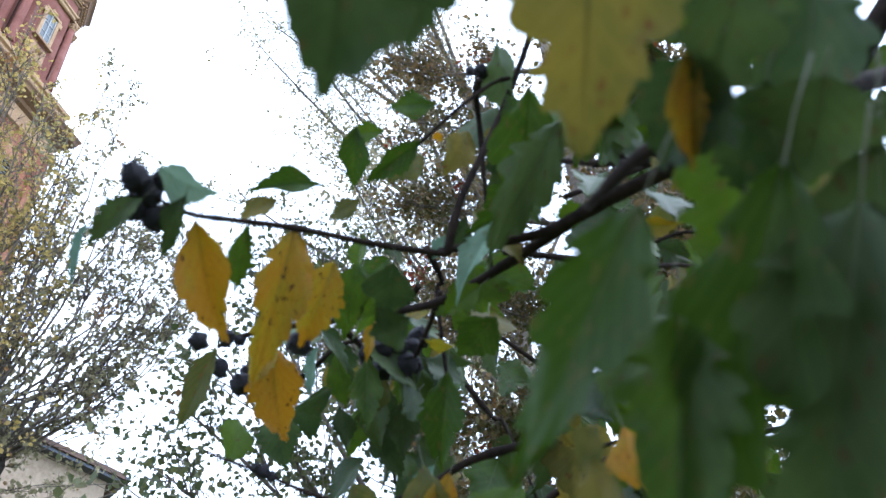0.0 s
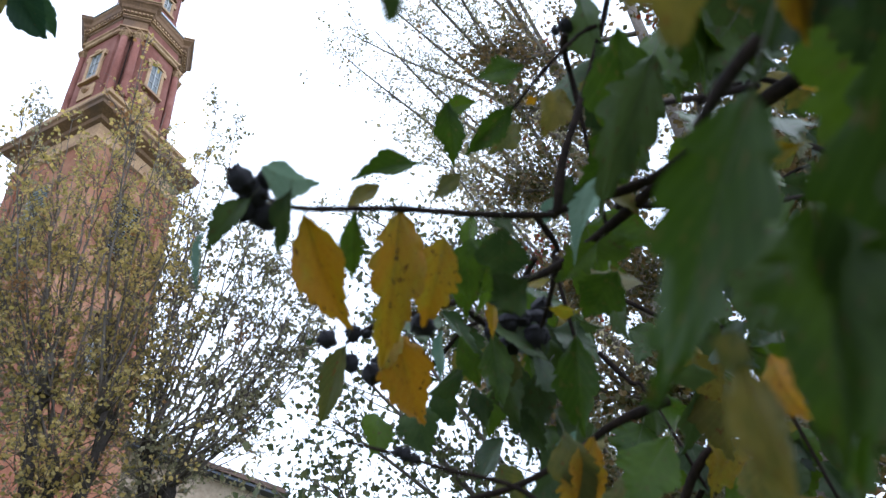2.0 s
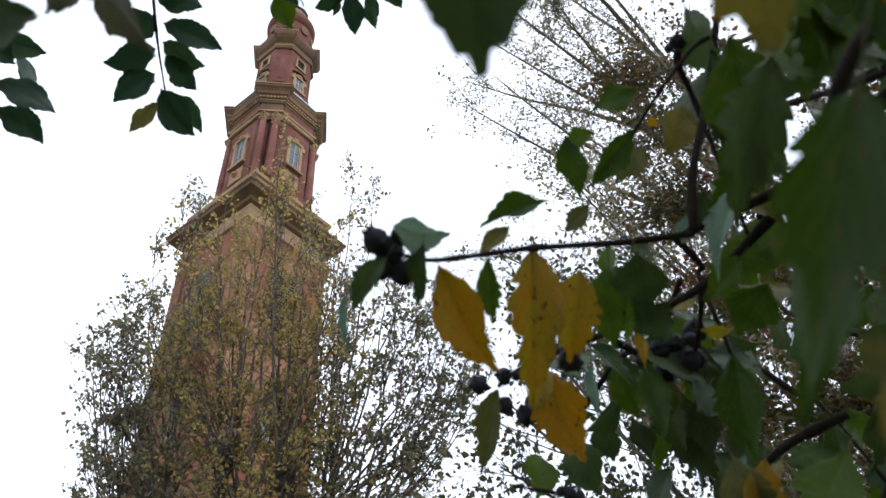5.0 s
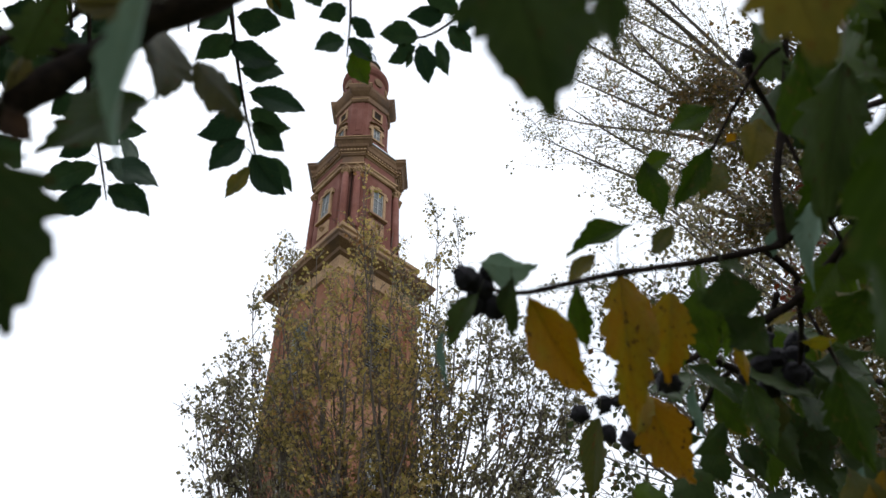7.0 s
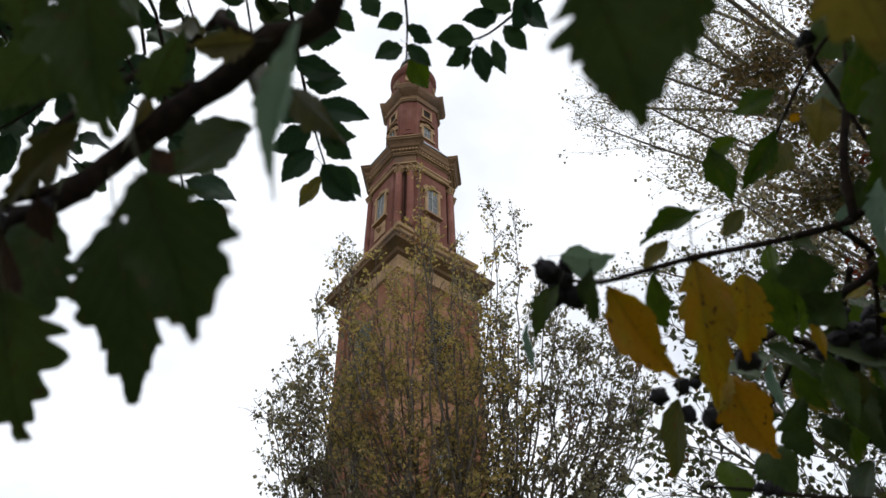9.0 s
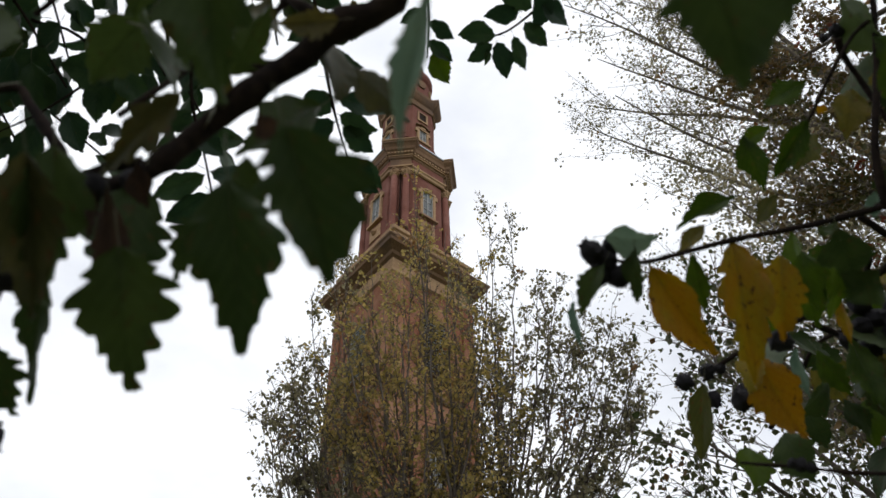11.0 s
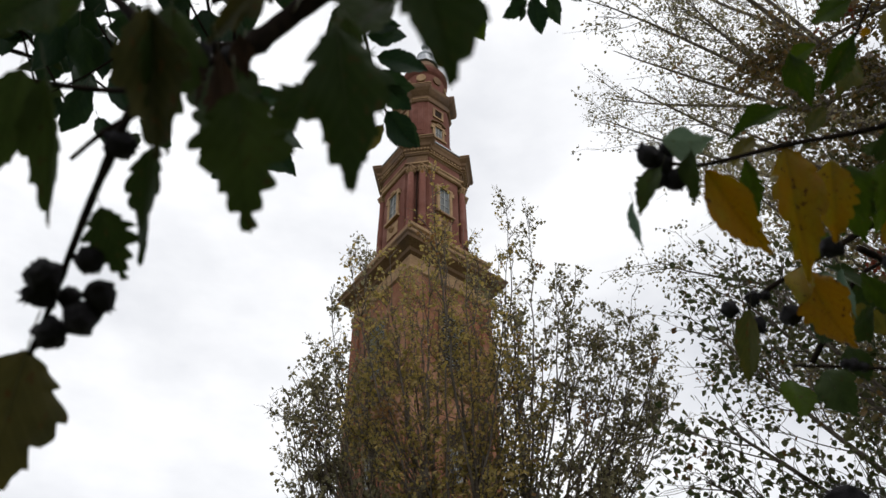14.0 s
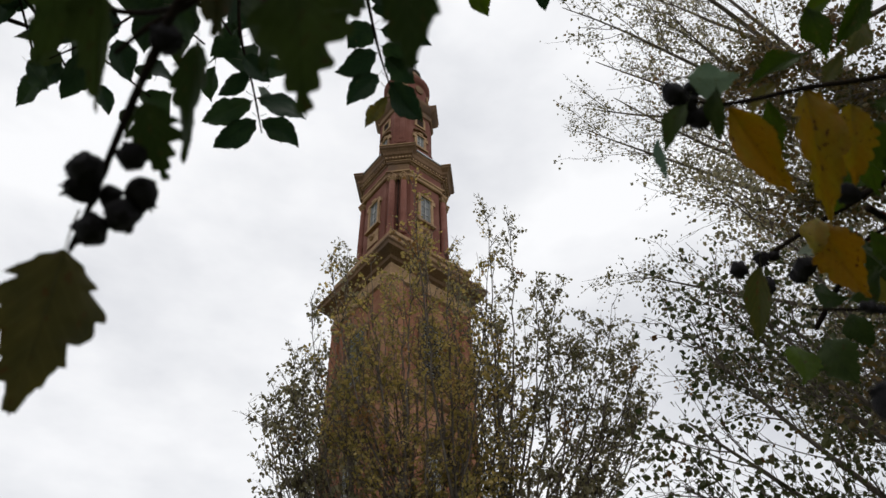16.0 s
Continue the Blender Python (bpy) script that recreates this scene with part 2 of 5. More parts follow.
def loft(bm, rings, close=True):
    """Skin between rings of equal count; the ends are capped."""
    rows = [[bm.verts.new(p) for p in ring] for ring in rings]
    n = len(rows[0])
    for a, b in zip(rows, rows[1:]):
        for i in range(n):
            j = (i + 1) % n
            bm.faces.new((a[i], a[j], b[j], b[i]))
    if close:
        bm.faces.new(rows[0][::-1])
        bm.faces.new(rows[-1])
    return bm


def turned(bm, profile, n=16, cx=0.0, cy=0.0):
    return loft(bm, [[(cx + r * math.cos(2 * math.pi * i / n), cy + r * math.sin(2 * math.pi * i / n), z) for i in range(n)] for r, z in profile])


def tube(bm, points, radii, n=6):
    """A tapered round limb along points."""
    pts = [Vector(p) for p in points]
    rings = []
    side = None
    for i, p in enumerate(pts):
        d = (pts[min(i + 1, len(pts) - 1)] - pts[max(i - 1, 0)]).normalized()
        ref = side if side is not None else (Vector((1, 0, 0)) if abs(d.x) < 0.8 else Vector((0, 1, 0)))
        side = (ref - d * ref.dot(d)).normalized()
        up = d.cross(side)
        rings.append([p + (side * math.cos(2 * math.pi * k / n) + up * math.sin(2 * math.pi * k / n)) * radii[i] for k in range(n)])
    return loft(bm, rings)


# ---- ground ----
bm = bmesh.new()
bmesh.ops.create_grid(bm, x_segments=60, y_segments=60, size=1500)
for v in bm.verts:
    far_off = max(0.0, v.co.length - 90)
    v.co.z = 0.006 * far_off * (0.5 + 0.5 * noise.noise(v.co * 0.004)) if far_off else 0.0
tagged(part("ground", bm, GRASS), "rough autumn grass lawn under the trees", "ground", kind="structure")

# ---- bell tower ----
TOWER = pose(-0.35, 45.6, 0, 0, 0, 36)
tower = thing("bell_tower", "tall red brick baroque bell tower with ochre cornices", "tower", TOWER)


def plan(b, c, z):
    """A square of half side b with corners cut by c."""
    k = b - c
    return [(x, y, z) for x, y in ((b, -k), (b, k), (k, b), (-k, b), (-b, k), (-b, -k), (-k, -b), (k, -b))]


def courses(name, material, rows, label=""):
    return part(name, loft(bmesh.new(), [plan(b, c, z) for b, c, z in rows]), material, tower, label)


def on_faces(make, sides=(0, 1, 2, 3)):
    """Calls make(turn) for faces of the tower; the face lies at local -y before the turn."""
    for k in sides:
        make(pose(0, 0, 0, 0, 0, -90 * k))


def put(name, bm, material, turn, parent=None, label="", smooth=False):
    bm.transform(turn)
    return part(name, bm, material, parent or tower, label, smooth)


H = 3.7
courses("shaft", BRICK, [(H, 0.02, -0.3), (H, 0.02, 43.0)])
courses("plinth", STONE, [(H + 0.5, 0.02, -0.3), (H + 0.5, 0.02, 1.6), (H + 0.25, 0.02, 1.9)], "grey-ochre stone plinth")
for z in (16.0, 24.3, 33.0):
    courses("string_course", CORNICE, [(H + 0.02, 0.02, z - 0.25), (H + 0.16, 0.02, z - 0.15), (H + 0.26, 0.02, z), (H + 0.26, 0.02, z + 0.2), (H + 0.02, 0.02, z + 0.3)], "weathered moulded string course")


def lesenes(turn):
    for x in (-H + 0.55, H - 0.55):
        for z0, z1 in ((1.9, 15.7), (16.3, 24.0), (24.6, 32.7), (33.3, 43.0)):
            put("pilaster_strip", box(bmesh.new(), x - 0.5, x + 0.5, -H - 0.14, -H + 0.05, z0, z1), BRICK, turn)


def opening(turn, w, z0, z1, slats):
    frame_bm = bmesh.new()
    box(frame_bm, -w / 2 - 0.28, -w / 2, -H - 0.16, -H + 0.1, z0 - 0.2, z1 + 0.2)
    box(frame_bm, w / 2, w / 2 + 0.28, -H - 0.16, -H + 0.1, z0 - 0.2, z1 + 0.2)
    box(frame_bm, -w / 2, w / 2, -H - 0.16, -H + 0.1, z1, z1 + 0.28)
    box(frame_bm, -w / 2 - 0.4, w / 2 + 0.4, -H - 0.3, -H + 0.1, z0 - 0.42, z0 - 0.2)
    window = put("window", frame_bm, CORNICE, turn, None, "moulded window surround with sill")
    # no hole in the wall: a black sheet paints the shade inside
    put("shade_sheet", box(bmesh.new(), -w / 2, w / 2, -H - 0.02, -H + 0.06, z0 - 0.2, z1), DARK, turn, window, "near-black sheet painted as the shade in an opening")
    step = (z1 - z0) / slats
    if slats < 12:
        for i in range(7):
            x = -w / 2 + (i + 0.5) * w / 7
            put("bar", box(bmesh.new(), x - 0.035, x + 0.035, -H - 0.11, -H - 0.05, z0, z1 * 0.55 + z0 * 0.45), WHITE, turn, window, "pale railing bar")
        put("rail", box(bmesh.new(), -w / 2, w / 2, -H - 0.13, -H - 0.04, z0 + (z1 - z0) * 0.55, z0 + (z1 - z0) * 0.55 + 0.1), WHITE, turn, window, "pale railing top")
    else:
        for i in range(slats):
            bm = box(bmesh.new(), -w / 2, w / 2, -0.09, 0.09, -0.02, 0.02)
            bm.transform(pose(0, -H - 0.08, z0 + (i + 0.5) * step, 35))
            put("slat", bm, SLATE, turn, window, "grey sound louvre slat")


on_faces(lesenes)
on_faces(lambda k: opening(k, 1.0, 26.6, 30.4, 9))
on_faces(lambda k: opening(k, 1.9, 35.0, 39.6, 18))
on_faces(lambda k: opening(k, 1.0, 9.0, 12.0, 9))
courses("main_frieze", STONE, [(H + 0.02, 0.02, 42.4), (H + 0.18, 0.02, 42.5), (H + 0.18, 0.02, 42.9), (H + 0.06, 0.02, 43.0), (H + 0.06, 0.02, 43.9)], "ochre stone frieze")
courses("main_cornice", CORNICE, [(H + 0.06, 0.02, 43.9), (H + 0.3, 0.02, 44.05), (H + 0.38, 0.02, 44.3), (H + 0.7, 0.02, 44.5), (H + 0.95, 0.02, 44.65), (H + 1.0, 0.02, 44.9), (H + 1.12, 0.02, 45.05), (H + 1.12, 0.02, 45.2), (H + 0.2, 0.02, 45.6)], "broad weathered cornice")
courses("attic", STONE, [(H + 0.05, 0.02, 45.3), (H + 0.05, 0.02, 46.9), (H + 0.22, 0.02, 47.0), (H + 0.25, 0.02, 47.3), (H - 0.3, 0.4, 47.6)], "ochre stone attic step")
courses("belfry_plinth", BRICK_UP, [(3.35, 1.5, 47.3), (3.35, 1.5, 48.6), (3.2, 1.4, 48.8)])
# belfry: cut-corner room with paired columns at the corners
B, C = 3.0, 1.5
courses("belfry", BRICK_UP, [(B, C, 48.7), (B, C, 57.0)])


def column(x, y, z0, z1, r):
    bm = bmesh.new()
    turned(bm, [(r * 1.35, z0), (r * 1.35, z0 + 0.12), (r * 1.15, z0 + 0.2), (r * 1.3, z0 + 0.3), (r, z0 + 0.42), (r * 1.02, z0 + 2.5), (r * 0.88, z1 - 0.75)], 14, x, y)
    col = part("column", bm, BRICK_UP, tower, "red plastered column", True)
    cap = bmesh.new()
    turned(cap, [(r * 0.98, z1 - 0.76), (r * 0.95, z1 - 0.66), (r * 1.12, z1 - 0.6), (r * 1.0, z1 - 0.5), (r * 1.3, z1 - 0.16)], 12, x, y)
    box(cap, x - r * 1.3, x + r * 1.3, y - r * 1.3, y + r * 1.3, z1 - 0.16, z1, 0.02)
    for a in range(8):
        q = a * math.pi / 4
        bx, by = x + r * 1.2 * math.cos(q), y + r * 1.2 * math.sin(q)
        turned(cap, [(0.03, z1 - 0.55), (0.1, z1 - 0.4), (0.11, z1 - 0.28), (0.03, z1 - 0.18)], 6, bx, by)
    part("capital", cap, STONE, col, "carved ochre capital")


mid = (2 * B - C) / math.sqrt(2)
for k in range(4):
    a = radians(-135 + 90 * k)
    out, along = Vector((math.cos(a), math.sin(a))), Vector((-math.sin(a), math.cos(a)))
    for s in (-0.5, 0.5):
        p = out * (mid + 0.3) + along * s
        column(p.x, p.y, 48.7, 56.5, 0.3)
    # dark strip on the cut corner: shade between the columns put in as colour
    bm = box(bmesh.new(), -0.15, 0.15, -0.03, 0.03, 48.8, 56.3)
    bm.transform(Matrix.Translation((out * (mid + 0.02)).to_3d()) @ pose(0, 0, 0, 0, 0, 45 + 90 * k + 0))
    part("shade_sheet", bm, DARK, tower, "dark strip painted as shade between the columns")


def leaf_of_window(turn, w, z0, z1, y, panes):
    fr = bmesh.new()
    for s in (-1, 1):
        box(fr, s * (w / 2 + 0.13) - 0.13, s * (w / 2 + 0.13) + 0.13, y - 0.16, y + 0.05, z0 - 0.1, z1 + 0.1)
        box(fr, s * (w / 2 + 0.26) - 0.2, s * (w / 2 + 0.26) + 0.2, y - 0.18, y + 0.05, z1 - 0.35, z1 + 0.12)
    box(fr, -w / 2 - 0.3, w / 2 + 0.3, y - 0.2, y + 0.05, z1 + 0.12, z1 + 0.36)
    box(fr, -0.28, 0.28, y - 0.26, y + 0.05, z1 + 0.3, z1 + 0.6, 0.05)
    box(fr, -w / 2 - 0.42, w / 2 + 0.42, y - 0.3, y + 0.05, z0 - 0.32, z0 - 0.1)
    win = put("window", fr, STONE, turn, None, "ochre stone window surround with shouldered head")
    put("pane", box(bmesh.new(), -w / 2, w / 2, y - 0.035, y - 0.005, z0 - 0.1, z1 + 0.12), GLASS, turn, win, "dark old glass")
    bars = bmesh.new()
    for x in (-w / 2 + 0.05, 0, w / 2 - 0.05):
        box(bars, x - 0.045, x + 0.045, y - 0.09, y - 0.036, z0 - 0.1, z1 + 0.12)
    for i in range(panes + 1):
        z = z0 - 0.06 + (z1 - z0 + 0.12) * i / panes
        box(bars, -w / 2 + 0.1, w / 2 - 0.1, y - 0.08, y - 0.037, z - 0.035, z + 0.035)
    put("sash", bars, WHITE, turn, win, "grey-white sash bars")


on_faces(lambda k: leaf_of_window(k, 1.05, 51.6, 54.5, -B, 3))


def apron(turn):
    bm = bmesh.new()
    box(bm, -0.75, 0.75, -B - 0.1, -B + 0.03, 49.4, 50.9, 0.04)
    turned(bm, [(0.1, 50.0), (0.3, 50.2), (0.34, 50.4), (0.1, 50.6)], 10, 0, -B - 0.1)
    put("apron_panel", bm, STONE, turn, None, "carved ochre apron panel")


on_faces(apron)
courses("architrave", STONE, [(B + 0.12, C - 0.05, 56.4), (B + 0.22, C - 0.02, 56.5), (B + 0.22, C, 56.75), (B + 0.32, C, 56.85), (B + 0.32, C, 57.0), (B + 0.15, C, 57.05)], "ochre moulded architrave")
courses("belfry_frieze", BRICK_UP, [(B + 0.15, C, 57.05), (B + 0.15, C, 58.0)])
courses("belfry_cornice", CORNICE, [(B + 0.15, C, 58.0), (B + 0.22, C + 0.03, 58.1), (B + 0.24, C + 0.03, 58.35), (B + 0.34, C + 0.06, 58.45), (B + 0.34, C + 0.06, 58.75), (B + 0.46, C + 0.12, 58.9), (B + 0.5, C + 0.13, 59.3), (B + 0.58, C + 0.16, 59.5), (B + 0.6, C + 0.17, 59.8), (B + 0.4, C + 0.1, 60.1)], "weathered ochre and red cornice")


def dentils(b, c, z, size, gap):
    pts = plan(b, c, 0)
    for i in range(8):
        a, d = Vector(pts[i]), Vector(pts[(i + 1) % 8])
        n = max(2, int((d - a).length / gap))
        way = (d - a).normalized()
        bm = bmesh.new()
        for j in range(n):
            p = a + (d - a) * ((j + 0.5) / n)
            sub = bmesh.new()
            box(sub, -size / 2, size / 2, -size * 0.6, size * 0.6, z - size * 0.6, z + size * 0.6)
            sub.transform(Matrix.Translation(p) @ pose(0, 0, 0, 0, 0, math.degrees(math.atan2(way.y, way.x))))
            tmp = bpy.data.meshes.new("tmp")
            sub.to_mesh(tmp)
            bm.from_mesh(tmp)
            bpy.data.meshes.remove(tmp)
            sub.free()
        part("dentil_band", bm, STONE, tower, "row of small ochre dentils")


dentils(B + 0.36, C + 0.08, 58.6, 0.15, 0.3)
courses("cornice_fillet", STONE, [(B + 0.24, C + 0.04, 58.32), (B + 0.37, C + 0.07, 58.34), (B + 0.37, C + 0.07, 58.43), (B + 0.24, C + 0.04, 58.45)], "pale ochre fillet")
courses("cornice_drip", LEAD, [(B + 0.5, C + 0.14, 59.78), (B + 0.68, C + 0.2, 59.8), (B + 0.68, C + 0.2, 59.9), (B + 0.4, C + 0.1, 60.14)], "dark lead drip edge")
for k in range(4):
    a = radians(-135 + 90 * k)
    bm = bmesh.new()
    loft(bm, [[(x * w, y, z) for x, y in ((-1, -d), (1, -d), (1, 0.7), (-1, 0.7))] for w, d, z in ((0.95, 0.42, 56.52), (0.95, 0.42, 56.8), (1.0, 0.5, 56.9), (1.0, 0.5, 57.05), (0.92, 0.4, 57.1), (0.92, 0.4, 58.0), (1.05, 0.52, 58.1), (1.05, 0.55, 58.4), (1.2, 0.68, 58.5), (1.2, 0.7, 58.8), (1.3, 0.86, 58.95), (1.32, 0.92, 59.25), (1.5, 1.06, 59.5), (1.58, 1.18, 59.62), (1.58, 1.18, 59.85), (1.2, 0.7, 60.2))])
    bm.transform(pose(mid * math.cos(a), mid * math.sin(a), 0, 0, 0, -45 + 90 * k))
    block = part("cornice_block", bm, CORNICE, tower, "projecting cornice block over the columns")
    at_corner = pose(mid * math.cos(a), mid * math.sin(a), 0, 0, 0, -45 + 90 * k)
    for w, d, z0, z1 in ((1.06, 0.55, 56.87, 57.04), (1.09, 0.6, 58.3, 58.44), (1.64, 1.25, 59.86, 59.98)):
        put("fillet", box(bmesh.new(), -w, w, -d, 0.5, z0, z1), STONE, at_corner, block, "pale ochre fillet")
    for i in range(8):
        x = -1.02 + 2.04 * i / 7
        put("dentil", box(bmesh.new(), x - 0.08, x + 0.08, -0.78, -0.5, 58.54, 58.72), STONE, at_corner, block)
courses("belfry_roof", LEAD, [(B + 0.4, C, 60.1), (2.75, 1.35, 60.9), (2.75, 1.35, 61.6), (2.6, 1.25, 61.75)], "grey lead weathering")
# upper stage
B3, C3 = 2.25, 1.1
courses("lantern_stage", BRICK_UP, [(B3 + 0.2, C3, 61.5), (B3 + 0.2, C3, 62.4), (B3, C3, 62.6), (B3, C3, 68.6)])


def lantern_face(turn):
    leaf_of_window(turn, 0.8, 62.9, 64.5, -B3, 2)
    fr = bmesh.new()
    for s in (-1, 1):
        box(fr, s * 0.5 - 0.11, s * 0.5 + 0.11, -B3 - 0.12, -B3 + 0.05, 66.2, 67.7)
    box(fr, -0.39, 0.39, -B3 - 0.12, -B3 + 0.05, 66.2, 66.42)
    box(fr, -0.39, 0.39, -B3 - 0.12, -B3 + 0.05, 67.48, 67.7)
    win = put("window", fr, STONE, turn, None, "small square attic window surround")
    # a black sheet on the wall paints the attic window's inner shade
    put("pane", box(bmesh.new(), -0.39, 0.39, -B3 - 0.03, -B3 + 0.03, 66.42, 67.48), DARK, turn, win, "near-black sheet painted as the shade in an opening")
    hood = bmesh.new()
    for i in range(7):
        q = math.pi * (0.12 + 0.76 * i / 6)
        x, z = 0.72 * math.cos(q), 65.1 + 0.42 * math.sin(q)
        box(hood, x - 0.14, x + 0.14, -B3 - 0.26, -B3 + 0.04, z - 0.09, z + 0.09, 0.02)
    put("hood_mould", hood, CORNICE, turn, None, "carved scroll hood over the window")


on_faces(lantern_face)
for k in range(4):
    a = radians(-135 + 90 * k)
    m3 = (2 * B3 - C3) / math.sqrt(2)
    bm = bmesh.new()
    box(bm, -0.42, 0.42, -0.06, 0.06, 63.0, 68.4)
    box(bm, -0.24, 0.24, -0.1, 0.06, 63.6, 67.6, 0.03)
    bm.transform(pose(m3 * math.cos(a), m3 * math.sin(a), 0, 0, 0, -45 + 90 * k - 0 + 90 * 0) @ Matrix())
    part("pilaster", bm, BRICK_UP, tower, "red panelled corner pilaster")
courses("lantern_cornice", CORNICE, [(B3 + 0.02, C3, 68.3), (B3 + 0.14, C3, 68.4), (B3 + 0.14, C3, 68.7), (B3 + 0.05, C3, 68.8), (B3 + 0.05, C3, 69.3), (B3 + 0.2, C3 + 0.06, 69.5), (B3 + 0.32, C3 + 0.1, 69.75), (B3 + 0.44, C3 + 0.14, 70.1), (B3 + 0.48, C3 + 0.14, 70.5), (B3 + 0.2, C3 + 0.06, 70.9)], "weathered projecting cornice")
for k in range(4):
    a = radians(-135 + 90 * k)
    bm = bmesh.new()
    loft(bm, [[(x * w, y, z) for x, y in ((-1, -d), (1, -d), (1, 0.5), (-1, 0.5))] for w, d, z in ((0.72, 0.12, 68.3), (0.78, 0.2, 68.42), (0.78, 0.2, 68.7), (0.7, 0.12, 68.8), (0.7, 0.12, 69.3), (0.82, 0.3, 69.5), (0.95, 0.5, 69.72), (1.08, 0.7, 70.05), (1.12, 0.76, 70.3), (1.12, 0.76, 70.6), (0.8, 0.4, 70.95))])
    bm.transform(pose(m3 * math.cos(a), m3 * math.sin(a), 0, 0, 0, -45 + 90 * k))
    block = part("cornice_block", bm, CORNICE, tower, "projecting cornice block")
    at_corner = pose(m3 * math.cos(a), m3 * math.sin(a), 0, 0, 0, -45 + 90 * k)
    put("fillet", box(bmesh.new(), -0.84, 0.84, -0.26, 0.4, 68.66, 68.78), STONE, at_corner, block, "pale ochre fillet")
    put("fillet", box(bmesh.new(), -1.16, 1.16, -0.8, 0.4, 70.56, 70.68), STONE, at_corner, block, "pale ochre fillet")
# drum, cap and ball
part("drum", turned(bmesh.new(), [(2.3, 70.8), (2.3, 71.3), (2.1, 71.6), (2.1, 74.2), (2.3, 74.5), (2.42, 74.9), (2.42, 75.3), (2.25, 75.5)], 32), BRICK_UP, tower, "round red drum", False)
for k in range(8):
    bm = bmesh.new()
    loft(bm, [[(r * math.cos(q), yy, 73.2 + 1.25 * r * math.sin(q)) for q in [i * math.pi / 8 for i in range(16)]] for r, yy in ((0.5, 0.0), (0.5, -0.16), (0.4, -0.18))])
    bm.transform(pose(0, 0, 0, 0, 0, 45 * k) @ pose(0, -2.08, 0))
    part("oculus", bm, STONE if k % 2 else CORNICE, tower, "oval oculus surround")
part("dome", turned(bmesh.new(), [(2.3, 75.5), (2.05, 76.2), (1.7, 77.0), (1.45, 77.7), (1.2, 78.4)], 24), CORNICE, tower, "weathered rounded dome", True)
cap = part("lantern_cap", turned(bmesh.new(), [(1.55, 78.2), (1.5, 78.6), (1.05, 79.0), (0.85, 80.6), (0.95, 80.8), (0.6, 81.5), (0.3, 82.2), (0.22, 82.8)], 12), LEAD, tower, "grey lead cap")
part("finial_ball", turned(bmesh.new(), [(0.05, 82.7), (0.32, 82.85), (0.46, 83.2), (0.32, 83.6), (0.1, 83.8), (0.06, 84.4)], 12), LEAD, tower, "grey metal finial ball", True)

# ---- church nave behind the tower ----
church = thing("church_nave", "pale plastered church nave with a shallow tiled roof", "building", Matrix())
RX, RZ, EX, EZ = 4.0, 26.9, 16.0, 24.4
bm = bmesh.new()
prof = [(-8.0, 0), (EX - 0.9, 0), (EX - 0.9, EZ + 0.1), (RX, RZ - 0.15), (-8.0, EZ + 0.1)]
loft(bm, [[(x, y, z) for x, z in prof] for y in (50.5, 80.0)])
part("wall", bm, PLASTER, church, "pale weathered plaster wall")
for s0, s1 in (((RX, RZ), (EX, EZ)), ((-8.6, EZ), (RX, RZ))):
    bm = bmesh.new()
    (xa, za), (xb, zb) = s0, s1
    loft(bm, [[(xa, y, za), (xb, y, zb), (xb, y, zb + 0.35), (xa, y, za + 0.35)] for y in (49.6, 80.5)])
    part("roof", bm, TILES, church, "brown tiled roof slope")
    bm = bmesh.new()
    loft(bm, [[(xa, y, za - 0.22), (xb, y, zb - 0.22), (xb, y, zb - 0.02), (xa, y, za - 0.02)] for y in (49.75, 50.6)])
    part("verge_moulding", bm, GUTTER, church, "dark roof verge")
bm = bmesh.new()
tube(bm, [(EX + 0.1, 49.5, EZ + 0.05), (EX + 0.1, 80.5, EZ + 0.05)], [0.16, 0.16], 8)
part("gutter", bm, GUTTER, church, "dark metal gutter")


# ---- trees ----
def leaves_mesh(name, spots, size, rng, material, parent, label, curl=0.35):
    """Many small pointed leaves at the spots, each a folded diamond of its own."""
    n = len(spots)
    p = np.array(spots)
    s = size * rng.uniform(0.55, 1.25, (n, 1))
    d = rng.normal(size=(n, 3))
    d[:, 2] -= 0.6
    d /= np.linalg.norm(d, axis=1, keepdims=True)
    w = np.cross(d, rng.normal(size=(n, 3)))
    w /= np.linalg.norm(w, axis=1, keepdims=True)
    up = np.cross(w, d)
    base, tip, a = p, p + d * s, p + d * s * 0.42 + w * s * 0.42 + up * s * curl * 0.4
    b = p + d * s * 0.42 - w * s * 0.42 + up * s * curl * 0.4
    a2, b2 = p + d * s * 0.8 + w * s * 0.22, p + d * s * 0.8 - w * s * 0.22
    verts = np.stack([base, a, a2, tip, b2, b], 1).reshape(-1, 3)
    idx = np.arange(n)[:, None] * 6
    f1, f2 = idx + np.array([0, 1, 2, 3]), idx + np.array([0, 3, 4, 5])
    me = bpy.data.meshes.new(name)
    me.from_pydata(verts.tolist(), [], np.concatenate([f1, f2]).tolist())
    me.materials.append(material)
    ob = new(name, me)
    ob.parent = parent
    return tagged(ob, label, kind="stuff")


def bent(rng, start, way, length, steps, wander, lift):
    """Points along a wandering limb that bends upwards by lift."""
    pts, d = [Vector(start)], Vector(way).normalized()
    for i in range(steps):
        d = (d + Vector(rng.normal(size=3)) * wander + Vector((0, 0, lift))).normalized()
        pts.append(pts[-1] + d * (length / steps))
    return pts


def limb(bm, pts, r0, r1, n=5):
    k = len(pts) - 1
    tube(bm, pts, [r0 + (r1 - r0) * i / k for i in range(k + 1)], n)


